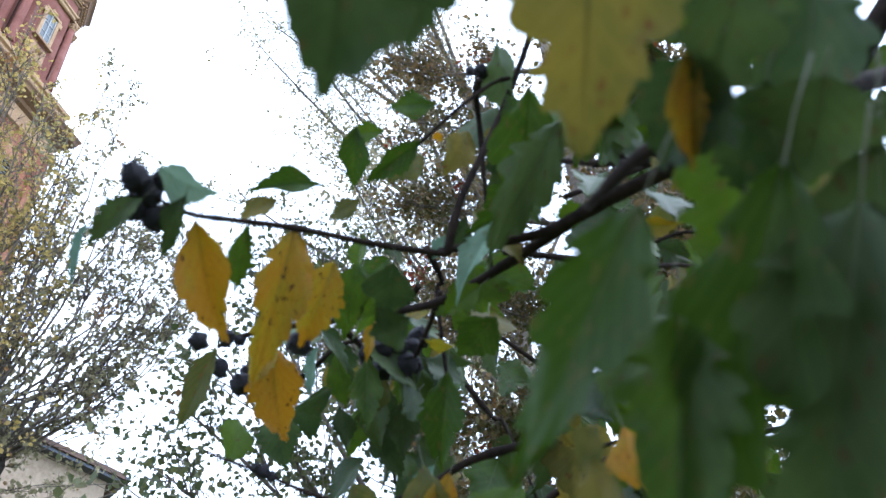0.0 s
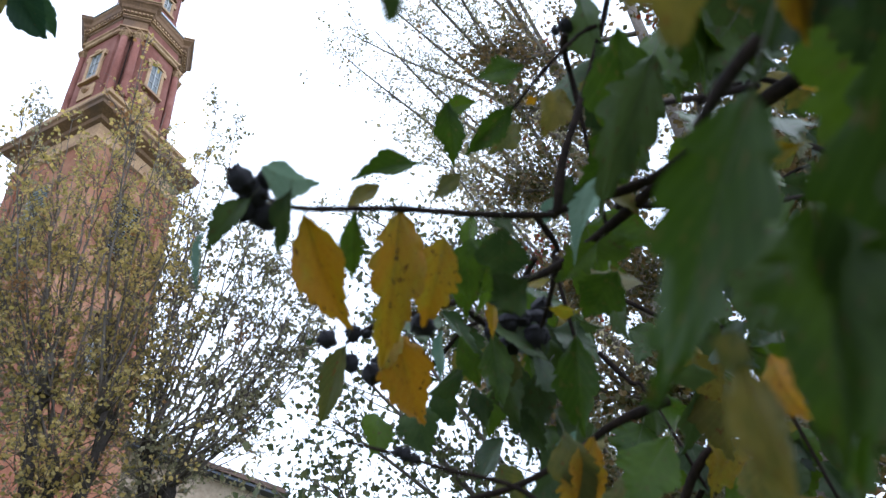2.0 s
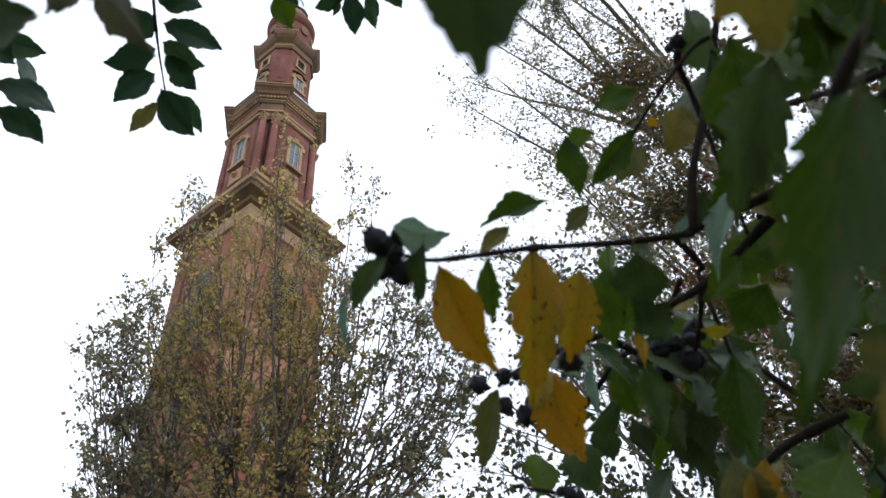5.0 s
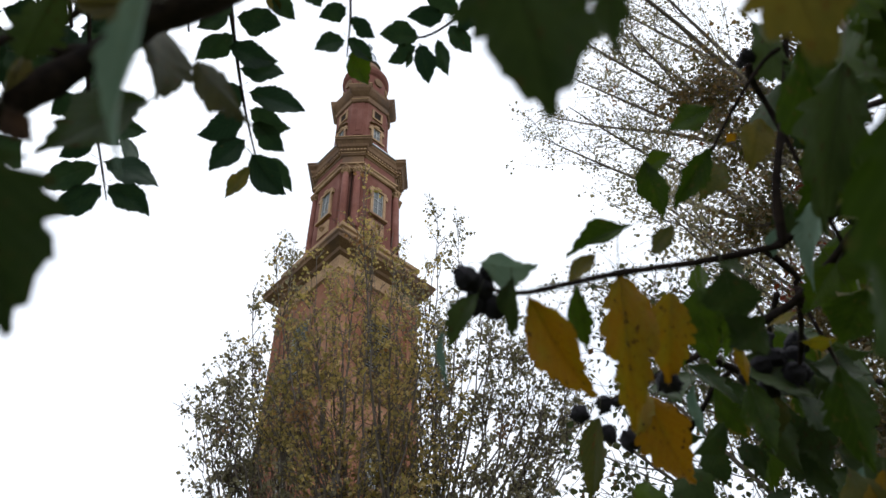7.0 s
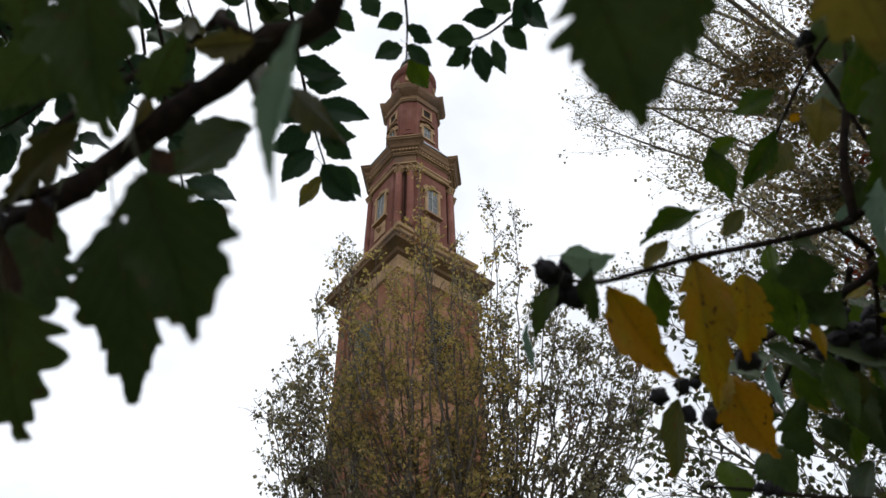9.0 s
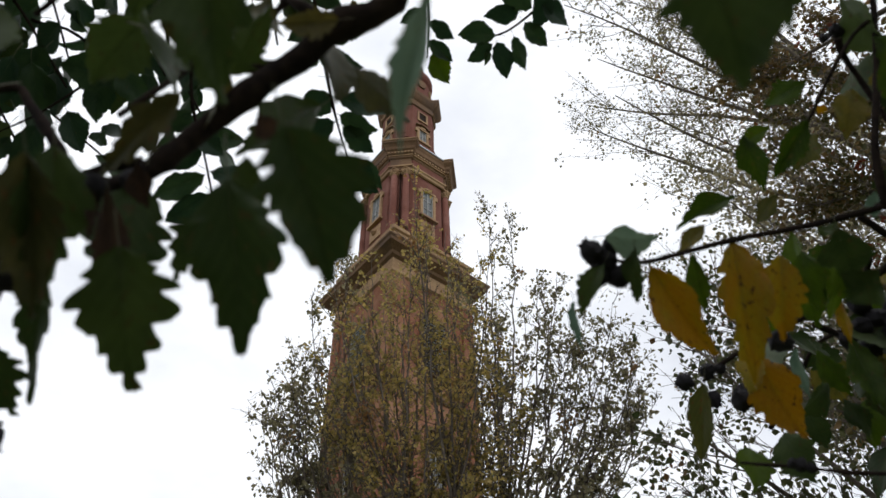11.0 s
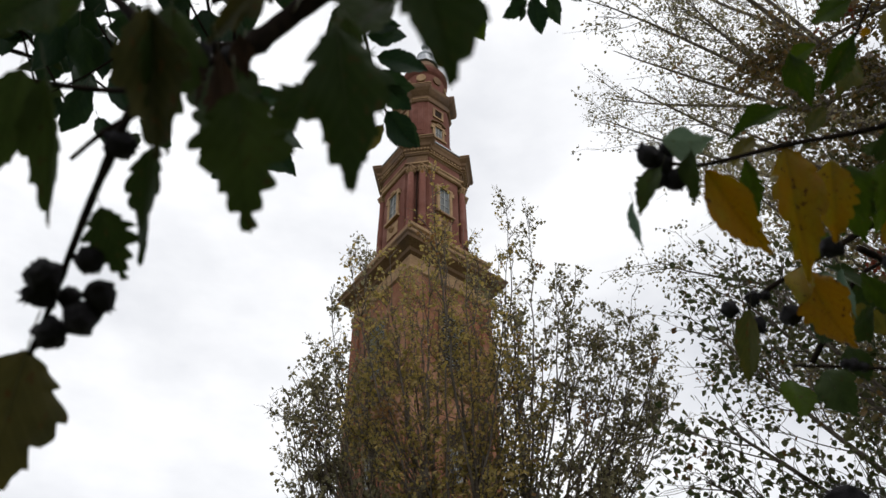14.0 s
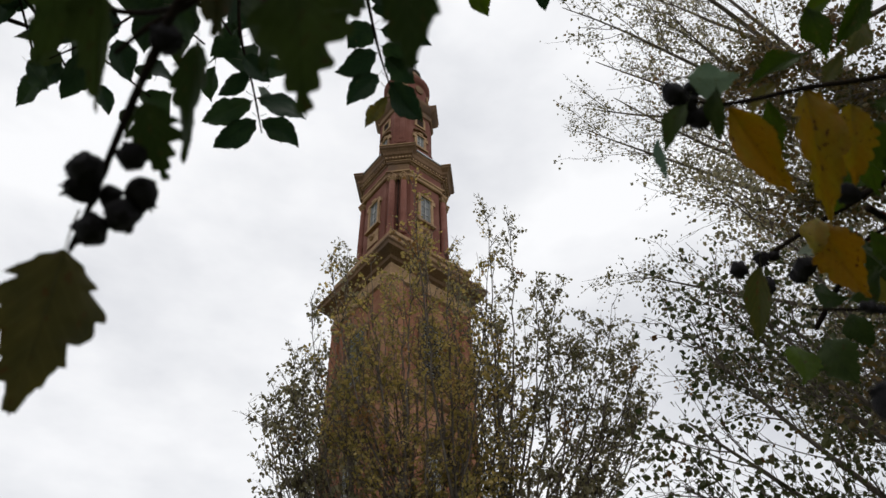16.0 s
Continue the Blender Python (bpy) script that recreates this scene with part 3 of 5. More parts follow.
def along(pts, u):
    """The point at u steps along a limb."""
    i = min(len(pts) - 2, int(u))
    return pts[i].lerp(pts[i + 1], u - i)


def pollard(name, label, base, heads, crown, rng, material, leaf_label, leaf=0.1, density=1.0, depth=0.8, group="poplars before the tower"):
    """A pollarded poplar: trunk, knobbly heads, and shoots that fan out from the heads to the rim of the crown.
    heads: x, y, z, shoots, from, to (the stretch of the rim that they reach); crown: the rim as x, z from the lower left to the lower right."""
    cx, cy = base
    tree = thing(name, label, "tree", pose(cx, cy, 0), group)
    off = Vector((cx, cy, 0))
    rim = [Vector((x, cy, z)) - off for x, z in crown]
    z_fork = min(h[2] for h in heads) - 2.2
    bm = bmesh.new()
    tube(bm, [(0, 0, -0.2), (0.02, 0, 0.3), (0.06, 0.03, z_fork * 0.5), (0, 0, z_fork)], [0.42, 0.31, 0.25, 0.22], 12)
    part("trunk", bm, BARK, tree, "grey-brown trunk", True)
    spots = []
    for x, y, z, count, u0, u1 in heads:
        top = Vector((x, y, z)) - off
        bm = bmesh.new()
        tube(bm, [(0, 0, z_fork - 0.2), Vector((top.x * 0.45, top.y * 0.45, z_fork + 0.8)), top - Vector((0, 0, 0.6)), top - Vector((0, 0, 0.3)), top - Vector((0, 0, 0.12)), top + Vector((0, 0, 0.02)), top + Vector((0, 0, 0.14))], [0.17, 0.13, 0.1, 0.12, 0.19, 0.18, 0.06], 12)
        for v in bm.verts:
            if v.co.z > top.z - 0.5:
                v.co += (v.co - top) * 0.9 * noise.noise(v.co * 7)
        part("limb", bm, KNOB, tree, "knobbly dark pollarded limb")
        bm = bmesh.new()
        for i in range(count):
            u = (u0 + (u1 - u0) * (i + rng.uniform(0.1, 0.9)) / count) * (len(rim) - 1)
            reach = rng.choice((1.0, 0.97, 0.9, 0.8, 0.66))
            end = top.lerp(along(rim, u), reach) + Vector((0, rng.normal() * depth, 0))
            way = end - top
            L = way.length
            side = Vector((way.x, way.y, 0)) * rng.uniform(0.1, 0.26)
            a = rng.uniform(0, 2 * math.pi)
            start = top + Vector((math.cos(a), math.sin(a), 0)) * 0.14
            pts = []
            for k in range(13):
                t = k / 12
                p = start.lerp(end, t) + side * (4 * t * (1 - t)) * (1 - t * 0.4)
                pts.append(p + Vector(rng.normal(size=3)) * 0.035 * (1 if 0 < k < 12 else 0))
            limb(bm, pts, 0.011 + 0.0026 * L, 0.005, 6)
            for j in range(int(L * 2.3)):
                t = rng.uniform(0.05, 1.0) ** 0.72
                v = t * 12
                p, d = along(pts, v), (pts[min(12, int(v) + 1)] - pts[max(0, int(v) - 1)]).normalized()
                out = d.cross(Vector(rng.normal(size=3))).normalized()
                bl = rng.uniform(0.5, 1.5) * (1.1 - 0.62 * t)
                br = bent(rng, p, d * 0.9 + out * rng.uniform(0.55, 1.0), bl, 4, 0.1, 0.1)
                limb(bm, br, 0.011, 0.004, 4)
                bare = rng.choice((0.35, 0.8, 1.0, 1.3)) * density
                for _ in range(int(3 + bl * 5)):
                    w = rng.uniform(0.5, 4)
                    q = along(br, w)
                    tw = bent(rng, q, (br[-1] - br[0]).normalized() + Vector(rng.normal(size=3)) * 0.7, rng.uniform(0.12, 0.34), 2, 0.2, 0.05)
                    limb(bm, tw, 0.005, 0.003, 3)
                    for _ in range(rng.poisson(4.6 * bare)):
                        spots.append(along(tw, rng.uniform(0.4, 2)) + Vector(rng.normal(size=3)) * 0.055)
        for _ in range(34):
            # short leafy shoots round the head and the limb below it
            a = rng.uniform(0, 2 * math.pi)
            br = bent(rng, top + Vector((0, 0, rng.uniform(-1.6, 1.2))), (math.cos(a), math.sin(a), rng.uniform(0.0, 0.9)), rng.uniform(0.8, 2.2), 5, 0.12, 0.08)
            limb(bm, br, 0.012, 0.004, 4)
            for _ in range(14):
                tw = bent(rng, along(br, rng.uniform(0.8, 5)), rng.normal(size=3) + np.array((0, 0, 0.4)), rng.uniform(0.12, 0.34), 2, 0.2, 0.05)
                limb(bm, tw, 0.005, 0.003, 3)
                for _ in range(rng.poisson(4.0 * density)):
                    spots.append(along(tw, rng.uniform(0.4, 2)) + Vector(rng.normal(size=3)) * 0.055)
        part("spray", bm, BARK, tree, "thin steep grey shoots", True)["kind"] = "stuff"
    leaves_mesh("crown", spots, leaf, rng, material, tree, leaf_label)
    return tree


rng = np.random.default_rng(7)
pollard("poplar_tree", "pollarded poplar with thin yellowing autumn leaves", (0.6, 14.2), [
    (-0.05, 14.2, 9.4, 17, 0.05, 0.55), (1.1, 14.1, 9.0, 17, 0.45, 0.95), (0.5, 14.5, 8.0, 12, 0.1, 0.9)],
    [(-1.9, 10.2), (-2.1, 12.3), (-2.0, 14.2), (-1.6, 15.8), (-0.9, 16.9), (0.1, 17.5), (0.9, 17.0), (1.5, 15.8), (2.1, 14.2), (2.5, 12.4), (2.7, 10.2)],
    rng, POPLAR, "yellow-olive autumn leaves", leaf=0.09, density=0.68)
pollard("poplar_tree", "pollarded poplar with sparse green-brown autumn leaves", (2.2, 14.9), [
    (2.05, 14.8, 9.0, 19, 0.0, 0.85), (2.5, 15.1, 8.4, 15, 0.3, 1.0)],
    [(1.5, 17.2), (2.0, 18.4), (2.5, 18.3), (3.2, 17.4), (4.0, 16.4), (4.9, 15.8), (5.4, 14.8), (5.6, 13.6), (5.5, 12.3), (5.1, 11.2), (4.6, 10.3)],
    rng, POPLAR_G, "sparse olive-brown leaves", leaf=0.1, density=0.74)
pollard("poplar_tree", "pollarded poplar with dull green leaves", (-1.1, 15.3), [
    (-0.9, 15.2, 8.4, 16, 0.25, 1.0), (-1.4, 15.4, 7.6, 17, 0.0, 0.75)],
    [(-2.6, 8.6), (-2.8, 10.3), (-3.0, 11.6), (-3.1, 12.9), (-2.95, 13.8), (-2.6, 14.8), (-2.2, 15.9), (-1.8, 17.0), (-1.2, 16.8)],
    rng, POPLAR_G, "dull olive-green leaves", leaf=0.1, density=0.64)


def spreading_tree(name, label, base, height, r0, main, rng, material, leaf_label, leaf, per_twig, twigs, leaf_jit=0.1, group=""):
    """main: limbs as start height, way, length; each bears side branches, twigs and leaves."""
    tree = thing(name, label, "tree", pose(base[0], base[1], 0), group)
    bm = bmesh.new()
    tr = bent(rng, (0, 0, -0.2), (0, 0, 1), height, 8, 0.012, 0.03)
    limb(bm, tr, r0, r0 * 0.35, 10)
    part("trunk", bm, BARK, tree, "grey-brown trunk", True)
    spots = []
    for z, way, length in main:
        k = min(7, int(z / height * 8))
        start = tr[k].lerp(tr[k + 1], z / height * 8 - k)
        bm = bmesh.new()
        pts = bent(rng, start, way, length, 10, 0.035, 0.018)
        limb(bm, pts, 0.02 + length * 0.008, 0.012, 6)
        part("limb", bm, BARK, tree, "bare spreading limb", True)
        bm = bmesh.new()
        for i in range(twigs):
            u = rng.uniform(1.5, 10)
            j = min(9, int(u))
            p, d = pts[j].lerp(pts[j + 1], u - j), (pts[j + 1] - pts[j]).normalized()
            side = d.cross(Vector(rng.normal(size=3))).normalized()
            b2 = bent(rng, p, d + side * rng.uniform(0.5, 1.0), length * rng.uniform(0.12, 0.34) * (1.25 - u / 14), 5, 0.1, 0.05)
            limb(bm, b2, 0.011, 0.004, 4)
            for _ in range(5):
                v = rng.uniform(0.8, 5)
                j2 = min(4, int(v))
                q = b2[j2].lerp(b2[j2 + 1], v - j2)
                b3 = bent(rng, q, (b2[j2 + 1] - b2[j2]).normalized() + Vector(rng.normal(size=3)) * 0.6, rng.uniform(0.3, 0.8), 3, 0.15, 0.03)
                limb(bm, b3, 0.005, 0.003, 3)
                for _ in range(rng.poisson(per_twig * (2.8 if z < height * 0.38 else 1.9 if z < height * 0.55 else 1.25))):
                    t = rng.uniform(0.2, 3)
                    j3 = min(2, int(t))
                    spots.append(b3[j3].lerp(b3[j3 + 1], t - j3) + Vector(rng.normal(size=3)) * leaf_jit)
        part("spray", bm, BARK, tree, "fine grey twigs", True)["kind"] = "stuff"
    leaves_mesh("crown", spots, leaf, rng, material, tree, leaf_label)
    return tree


rng = np.random.default_rng(21)
FAN = []
for i in range(19):
    lean = -0.95 - 0.1 * ((i * 5) % 3) + (0.5 * (i - 13) / 6 if i > 13 else 0.0)
    FAN.append((4.6 + 0.85 * i, (lean, -0.35 + 0.22 * ((i * 5) % 4), 0.62 + 0.12 * ((i * 7) % 4)), (8.0 if i < 5 else 9.2 if i < 10 else 10.2) - 0.5 * ((i * 3) % 4)))
for i in range(5):
    FAN.append((5.0 + 2.0 * i, (0.35, -0.4 + 0.3 * ((i * 3) % 4), 0.8), 6.0))
spreading_tree("poplar_tree", "half-bare spreading tree with few yellow-green leaves", (11.6, 10.5), 21.0, 0.28, FAN, rng, POPLAR_G, "few yellow-brown leaves", 0.08, 6.0, 30)
LOW = [(3.2 + 0.35 * i, (-1.0 + 0.1 * i, 0.1 * ((i * 3) % 5) - 0.2, 0.35 + 0.05 * i), 4.6 - 0.2 * ((i * 2) % 4)) for i in range(9)]
spreading_tree("small_tree", "leafy small tree with dull green leaves", (6.6, 7.4), 8, 0.16, LOW, rng, DULL, "dense dull green leaves", 0.084, 3.6, 26)
VINE = [(1.6 + 0.5 * i, (math.cos(i * 2.1), math.sin(i * 2.1), 0.4), 2.4) for i in range(20)]
spreading_tree("ivy_clad_tree", "tree overgrown by russet and green creeper", (6.2, 4.2), 12, 0.2, VINE, rng, RUSSET, "russet and green creeper leaves", 0.075, 11.0, 30)


# ---- near foliage ----
def outline(u, table):
    for (u0, w0), (u1, w1) in zip(table, table[1:]):
        if u <= u1:
            k = (u - u0) / (u1 - u0)
            k = k * k * (3 - 2 * k)
            return w0 + (w1 - w0) * k
    return 0.0


SHAPES = {
    "lobed": ([(0, 0.03), (0.1, 0.14), (0.26, 0.35), (0.4, 0.46), (0.52, 0.45), (0.62, 0.32), (0.74, 0.23), (0.86, 0.11), (0.94, 0.045), (1, 0.0)], 0.36, 5, 0.12),
    "trilobed": ([(0, 0.04), (0.08, 0.22), (0.2, 0.4), (0.34, 0.49), (0.46, 0.5), (0.54, 0.37), (0.62, 0.3), (0.68, 0.31), (0.75, 0.21), (0.82, 0.17), (0.88, 0.09), (0.94, 0.05), (1, 0.0)], 0.2, 5, 0.15),
    "broad": ([(0, 0.04), (0.1, 0.2), (0.24, 0.4), (0.38, 0.49), (0.5, 0.47), (0.62, 0.36), (0.74, 0.28), (0.84, 0.15), (0.93, 0.055), (1, 0.0)], 0.32, 5, 0.1),
    "ovate": ([(0, 0.03), (0.15, 0.3), (0.4, 0.5), (0.6, 0.45), (0.8, 0.25), (0.93, 0.08), (1, 0.0)], 0.15, 9, 0.034),
}
LEAVES = {}


def leaf_mesh(shape, material, variant):
    """A leaf one long, half as wide to each side as its outline says, with toothed edge, fold, droop, raised midrib and stalk."""
    key = (shape, material.name, variant)
    if key in LEAVES:
        return LEAVES[key]
    rnd = random.Random(variant * 31 + len(shape))
    table, t0, teeth, amp = SHAPES[shape]
    fold, droop, twist = rnd.uniform(0.05, 0.38), rnd.uniform(-0.08, 0.34), rnd.uniform(-0.5, 0.5)
    sway, halves = rnd.uniform(-0.16, 0.16), (rnd.uniform(0.78, 1.08), rnd.uniform(0.78, 1.08))
    us = [i / 44 for i in range(45)]
    verts, faces = [], []
    ph = [rnd.uniform(0, 6) for _ in range(4)]
    amps = [[amp * rnd.choice((0.3, 0.7, 1.0, 1.4)) for _ in range(teeth + 1)] for _ in range(2)]
    bite = rnd.uniform(0.25, 0.85) if variant % 3 == 2 else 5
    cols = (-1, -0.75, -0.45, -0.15, 0, 0.15, 0.45, 0.75, 1)
    for u in us:
        for c in cols:
            s = 0 if c < 0 else 1
            w = outline(u, table) * halves[s] * (1 + 0.1 * math.sin(5 * u + ph[s]))
            y = u
            if abs(c) >= 0.75 and u > t0 and u < 0.97:
                v = (u - t0) / (1 - t0) * teeth + 0.18 * math.sin(ph[s] + 7 * u)
                saw = v % 1.0
                bite_in = (math.sin(saw * math.pi * 0.62) ** 1.3 - 0.55) * amps[s][max(0, min(teeth, int(v)))] * (1.2 - 0.75 * u)
                w += bite_in * (1.0 if abs(c) == 1 else 0.35)
                y += 0.025 * saw * (abs(c) == 1)
            if abs(c) >= 0.75 and abs(u - bite) < 0.05 and s:
                w *= 0.75 + 2.5 * abs(u - bite)
            x = c * w
            z = abs(x) * fold - droop * u * u + 0.035 * math.sin(9 * u + ph[2] + 4 * c) * abs(c) ** 1.5 + twist * x * u
            z += 0.0025 * math.cos(46 * (y - 1.1 * abs(x))) * min(1.0, 3 * abs(x))
            verts.append((x + sway * math.sin(math.pi * u) * u, y, z))
    k = len(cols)
    for i in range(len(us) - 1):
        for j in range(k - 1):
            faces.append((i * k + j, i * k + j + 1, (i + 1) * k + j + 1, (i + 1) * k + j))
    me = bpy.data.meshes.new("leaf")
    bm = bmesh.new()
    tmp = bpy.data.meshes.new("tmp")
    tmp.from_pydata(verts, [], faces)
    bm.from_mesh(tmp)
    bpy.data.meshes.remove(tmp)
    n0 = len(bm.faces)
    rib = [(0.0, -0.24, 0.09), (0.01, -0.12, 0.03)] + [(sway * math.sin(math.pi * u) * u, u, -droop * u * u - 0.004) for u in (0, 0.2, 0.4, 0.6, 0.8, 0.92)]
    tube(bm, rib, [0.011, 0.009, 0.008, 0.007, 0.006, 0.005, 0.003, 0.002], 5)
    bm.faces.ensure_lookup_table()
    for f in bm.faces:
        f.smooth = True
        f.material_index = 0 if f.index < n0 and f.index >= 0 else 1
    bm.faces.index_update()
    for i, f in enumerate(bm.faces):
        f.material_index = 0 if i < n0 else 1
    bm.to_mesh(me)
    bm.free()
    me.materials.append(material)
    me.materials.append(STALK)
    LEAVES[key] = me
    return me


EYE = Vector((-0.03, 0.03, 1.57))
count_of = {"n": 0}


def leaf(plant, shape, material, base, tip, width, tilt=0.0):
    """A leaf of the plant from base to tip; tilt turns its face about its length, away from the walker."""
    base, tip = Vector(base), Vector(tip)
    axis = tip - base
    length = axis.length
    yv = axis / length
    zv = (EYE - base)
    zv = (zv - yv * zv.dot(yv)).normalized()
    xv = yv.cross(zv)
    count_of["n"] += 1
    turn = Matrix.Rotation(radians(tilt), 3, yv)
    zv, xv = turn @ zv, turn @ xv
    m = Matrix((( *(xv * width), 0), (*(yv * length), 0), (*(zv * length), 0), (*base, 1))).transposed()
    return shared("leaf", leaf_mesh(shape, material, count_of["n"] % 7), plant, plant.matrix_basis.inverted() @ m)


def hang(plant, shape, material, rows):
    """Rows of base x y z, tip x y z, width, tilt."""
    for r in rows:
        leaf(plant, shape, material, r[:3], r[3:6], r[6], r[7])


def twig(plant, points, r0, r1, name="twig", material=None):
    pts = [Vector(p) for p in points]
    fine = []
    for i in range(len(pts) - 1):
        a, b, c, d = pts[max(i - 1, 0)], pts[i], pts[i + 1], pts[min(i + 2, len(pts) - 1)]
        for j in range(5):
            t = j / 5
            fine.append(0.5 * ((2 * b) + (c - a) * t + (2 * a - 5 * b + 4 * c - d) * t * t + (3 * b - a - 3 * c + d) * t ** 3))
    fine.append(pts[-1])
    k = len(fine) - 1
    radii = []
    for i, p in enumerate(fine):
        r = r0 + (r1 - r0) * i / k
        knot = 1.25 if i % 7 == 3 else 1.0
        radii.append(r * knot * (1 + 0.12 * noise.noise(p * 90)))
    bm = bmesh.new()
    inv = plant.matrix_basis.inverted()
    tube(bm, [inv @ p for p in fine], radii, 9)
    return part(name, bm, material or TWIG, plant, "", True)


POD = []
for variant in range(3):
    rnd = random.Random(variant + 5)
    bm = bmesh.new()
    n, rings = 40, []
    lobes = [rnd.uniform(0.7, 1.3) for _ in range(8)]
    for z, r, flare in ((-1.0, 0.1, 0), (-0.9, 0.45, 0), (-0.7, 0.72, 0.05), (-0.45, 0.88, 0.1), (-0.3, 0.92, 0.16), (-0.2, 0.9, 0.03), (0.1, 0.97, 0.02), (0.45, 0.84, 0.0), (0.75, 0.55, 0.0), (0.9, 0.36, 0.35), (1.0, 0.3, 0.8), (0.95, 0.12, 0.0)):
        ring = []
        for i in range(n):
            q = 2 * math.pi * i / n
            star = max(0.0, math.cos(5 * q + 0.4 * math.sin(2 * q))) ** 2 * lobes[i * 8 // n]
            w = r * (1 + flare * star + 0.05 * math.cos(5 * q) + 0.06 * rnd.uniform(-1, 1))
            if -0.5 < z < -0.25 or z > 0.85:
                w *= 1 + rnd.choice((0, 0, 0.05, 0.12, 0.2))
            ring.append((w * math.cos(q), w * math.sin(q), z + 0.25 * flare * star))
        rings.append(ring)
    loft(bm, rings)
    me = bpy.data.meshes.new("seed_capsule")
    bm.to_mesh(me)
    bm.free()
    me.materials.append(PODS)
    for p in me.polygons:
        p.use_smooth = True
    POD.append(me)


def pods(plant, rows):
    """Seed capsules: x y z, radius; each hangs its own way."""
    for x, y, z, r in rows:
        i = count_of["n"] = count_of["n"] + 1
        rnd = random.Random(i)
        m = pose(x, y, z, rnd.uniform(0, 360), rnd.uniform(-50, 50), rnd.uniform(0, 360)) @ Matrix.Diagonal((r, r, r * 1.1, 1))
        shared("seed_capsule", POD[i % 3], plant, plant.matrix_basis.inverted() @ m)


def leafy_twig(plant, a, b, n, shape, size, mats, seed, spread=0.06, r=0.003):
    """A side twig with leaves hanging all along it."""
    rnd = random.Random(seed)
    a, b = Vector(a), Vector(b)
    mid = a.lerp(b, 0.5) + Vector((0, 0, 0.04))
    pts = [a, a.lerp(mid, 0.6) + Vector((rnd.uniform(-1, 1), rnd.uniform(-1, 1), rnd.uniform(-1, 1))) * 0.012, mid, b]
    twig(plant, pts, r, r * 0.45)
    for i in range(n):
        u = (i + rnd.random()) / n
        p = (a.lerp(mid, u * 2) if u < 0.5 else mid.lerp(b, u * 2 - 1)) + Vector([rnd.uniform(-1, 1) * spread for _ in range(3)])
        L = size * rnd.uniform(0.7, 1.2)
        d = Vector((rnd.uniform(-0.7, 0.7), rnd.uniform(-0.7, 0.7), -rnd.uniform(0.4, 1.0))).normalized()
        leaf(plant, shape, rnd.choice(mats), p, p + d * L, L * rnd.uniform(0.62, 0.85), rnd.uniform(-60, 60))


shrub = thing("rose_of_sharon_shrub", "tall leafy shrub with yellowing leaves and black seed capsules", "shrub", pose(1.0, 0.35, 0))
twig(shrub, [(1.000, 0.350, -0.100), (0.960, 0.360, 0.700), (0.860, 0.320, 1.400), (0.417, 0.031, 1.984), (0.359, 0.113, 1.964), (0.335, 0.173, 1.970), (0.312, 0.230, 1.964), (0.298, 0.276, 1.962), (0.260, 0.330, 1.966)], 0.0100, 0.0024, "branch")
twig(shrub, [(0.255, 0.317, 1.952), (0.209, 0.327, 1.944), (0.154, 0.328, 1.929), (0.120, 0.331, 1.919), (0.093, 0.329, 1.908), (0.071, 0.327, 1.908)], 0.0022, 0.0011, "twig")
twig(shrub, [(0.255, 0.317, 1.952), (0.253, 0.297, 1.984), (0.265, 0.275, 2.032), (0.276, 0.249, 2.090), (0.268, 0.201, 2.138)], 0.0030, 0.0018, "twig")
twig(shrub, [(0.312, 0.230, 1.964), (0.302, 0.361, 1.969), (0.295, 0.417, 1.984), (0.274, 0.466, 1.995), (0.255, 0.500, 2.002), (0.222, 0.533, 1.997), (0.209, 0.545, 1.988)], 0.0036, 0.0016, "twig")
twig(shrub, [(0.268, 0.248, 2.070), (0.258, 0.261, 2.069), (0.238, 0.281, 2.043), (0.221, 0.314, 2.018), (0.209, 0.330, 2.012)], 0.0016, 0.0008, "twig")
twig(shrub, [(0.399, 0.402, 1.897), (0.372, 0.434, 1.890), (0.352, 0.460, 1.876), (0.322, 0.492, 1.861), (0.291, 0.537, 1.861)], 0.0035, 0.0020, "twig")
twig(shrub, [(0.593, 0.462, 1.966), (0.524, 0.496, 1.918), (0.513, 0.529, 1.882)], 0.0050, 0.0040, "twig")
twig(shrub, [(0.320, 0.200, 1.977), (0.325, 0.246, 2.020), (0.327, 0.289, 2.064), (0.309, 0.298, 2.097)], 0.0025, 0.0015, "twig")
twig(shrub, [(0.315, 0.393, 1.996), (0.328, 0.425, 1.986), (0.337, 0.460, 1.975), (0.324, 0.476, 1.967)], 0.0022, 0.0012, "twig")
pods(shrub, ((0.063, 0.326, 1.913, 0.0070), (0.073, 0.332, 1.911, 0.0068), (0.080, 0.337, 1.903, 0.0068), (0.072, 0.343, 1.917, 0.0060), (0.076, 0.326, 1.919, 0.0052), (0.068, 0.336, 1.903, 0.0060),))
hang(shrub, "broad", PALE, (
    (0.070, 0.316, 1.916, 0.096, 0.309, 1.903, 0.0225, 42),))
hang(shrub, "lobed", DEEP, (
    (0.069, 0.326, 1.903, 0.050, 0.337, 1.879, 0.0131, 40),
    (0.086, 0.317, 1.908, 0.083, 0.339, 1.885, 0.0122, 45),))
hang(shrub, "lobed", PALE, (
    (0.052, 0.343, 1.888, 0.049, 0.352, 1.861, 0.0114, 55),
    (0.261, 0.272, 1.953, 0.244, 0.306, 1.909, 0.0219, 35),))
hang(shrub, "trilobed", YELLOW, (
    (0.153, 0.329, 1.928, 0.162, 0.376, 1.853, 0.0343, -12),))
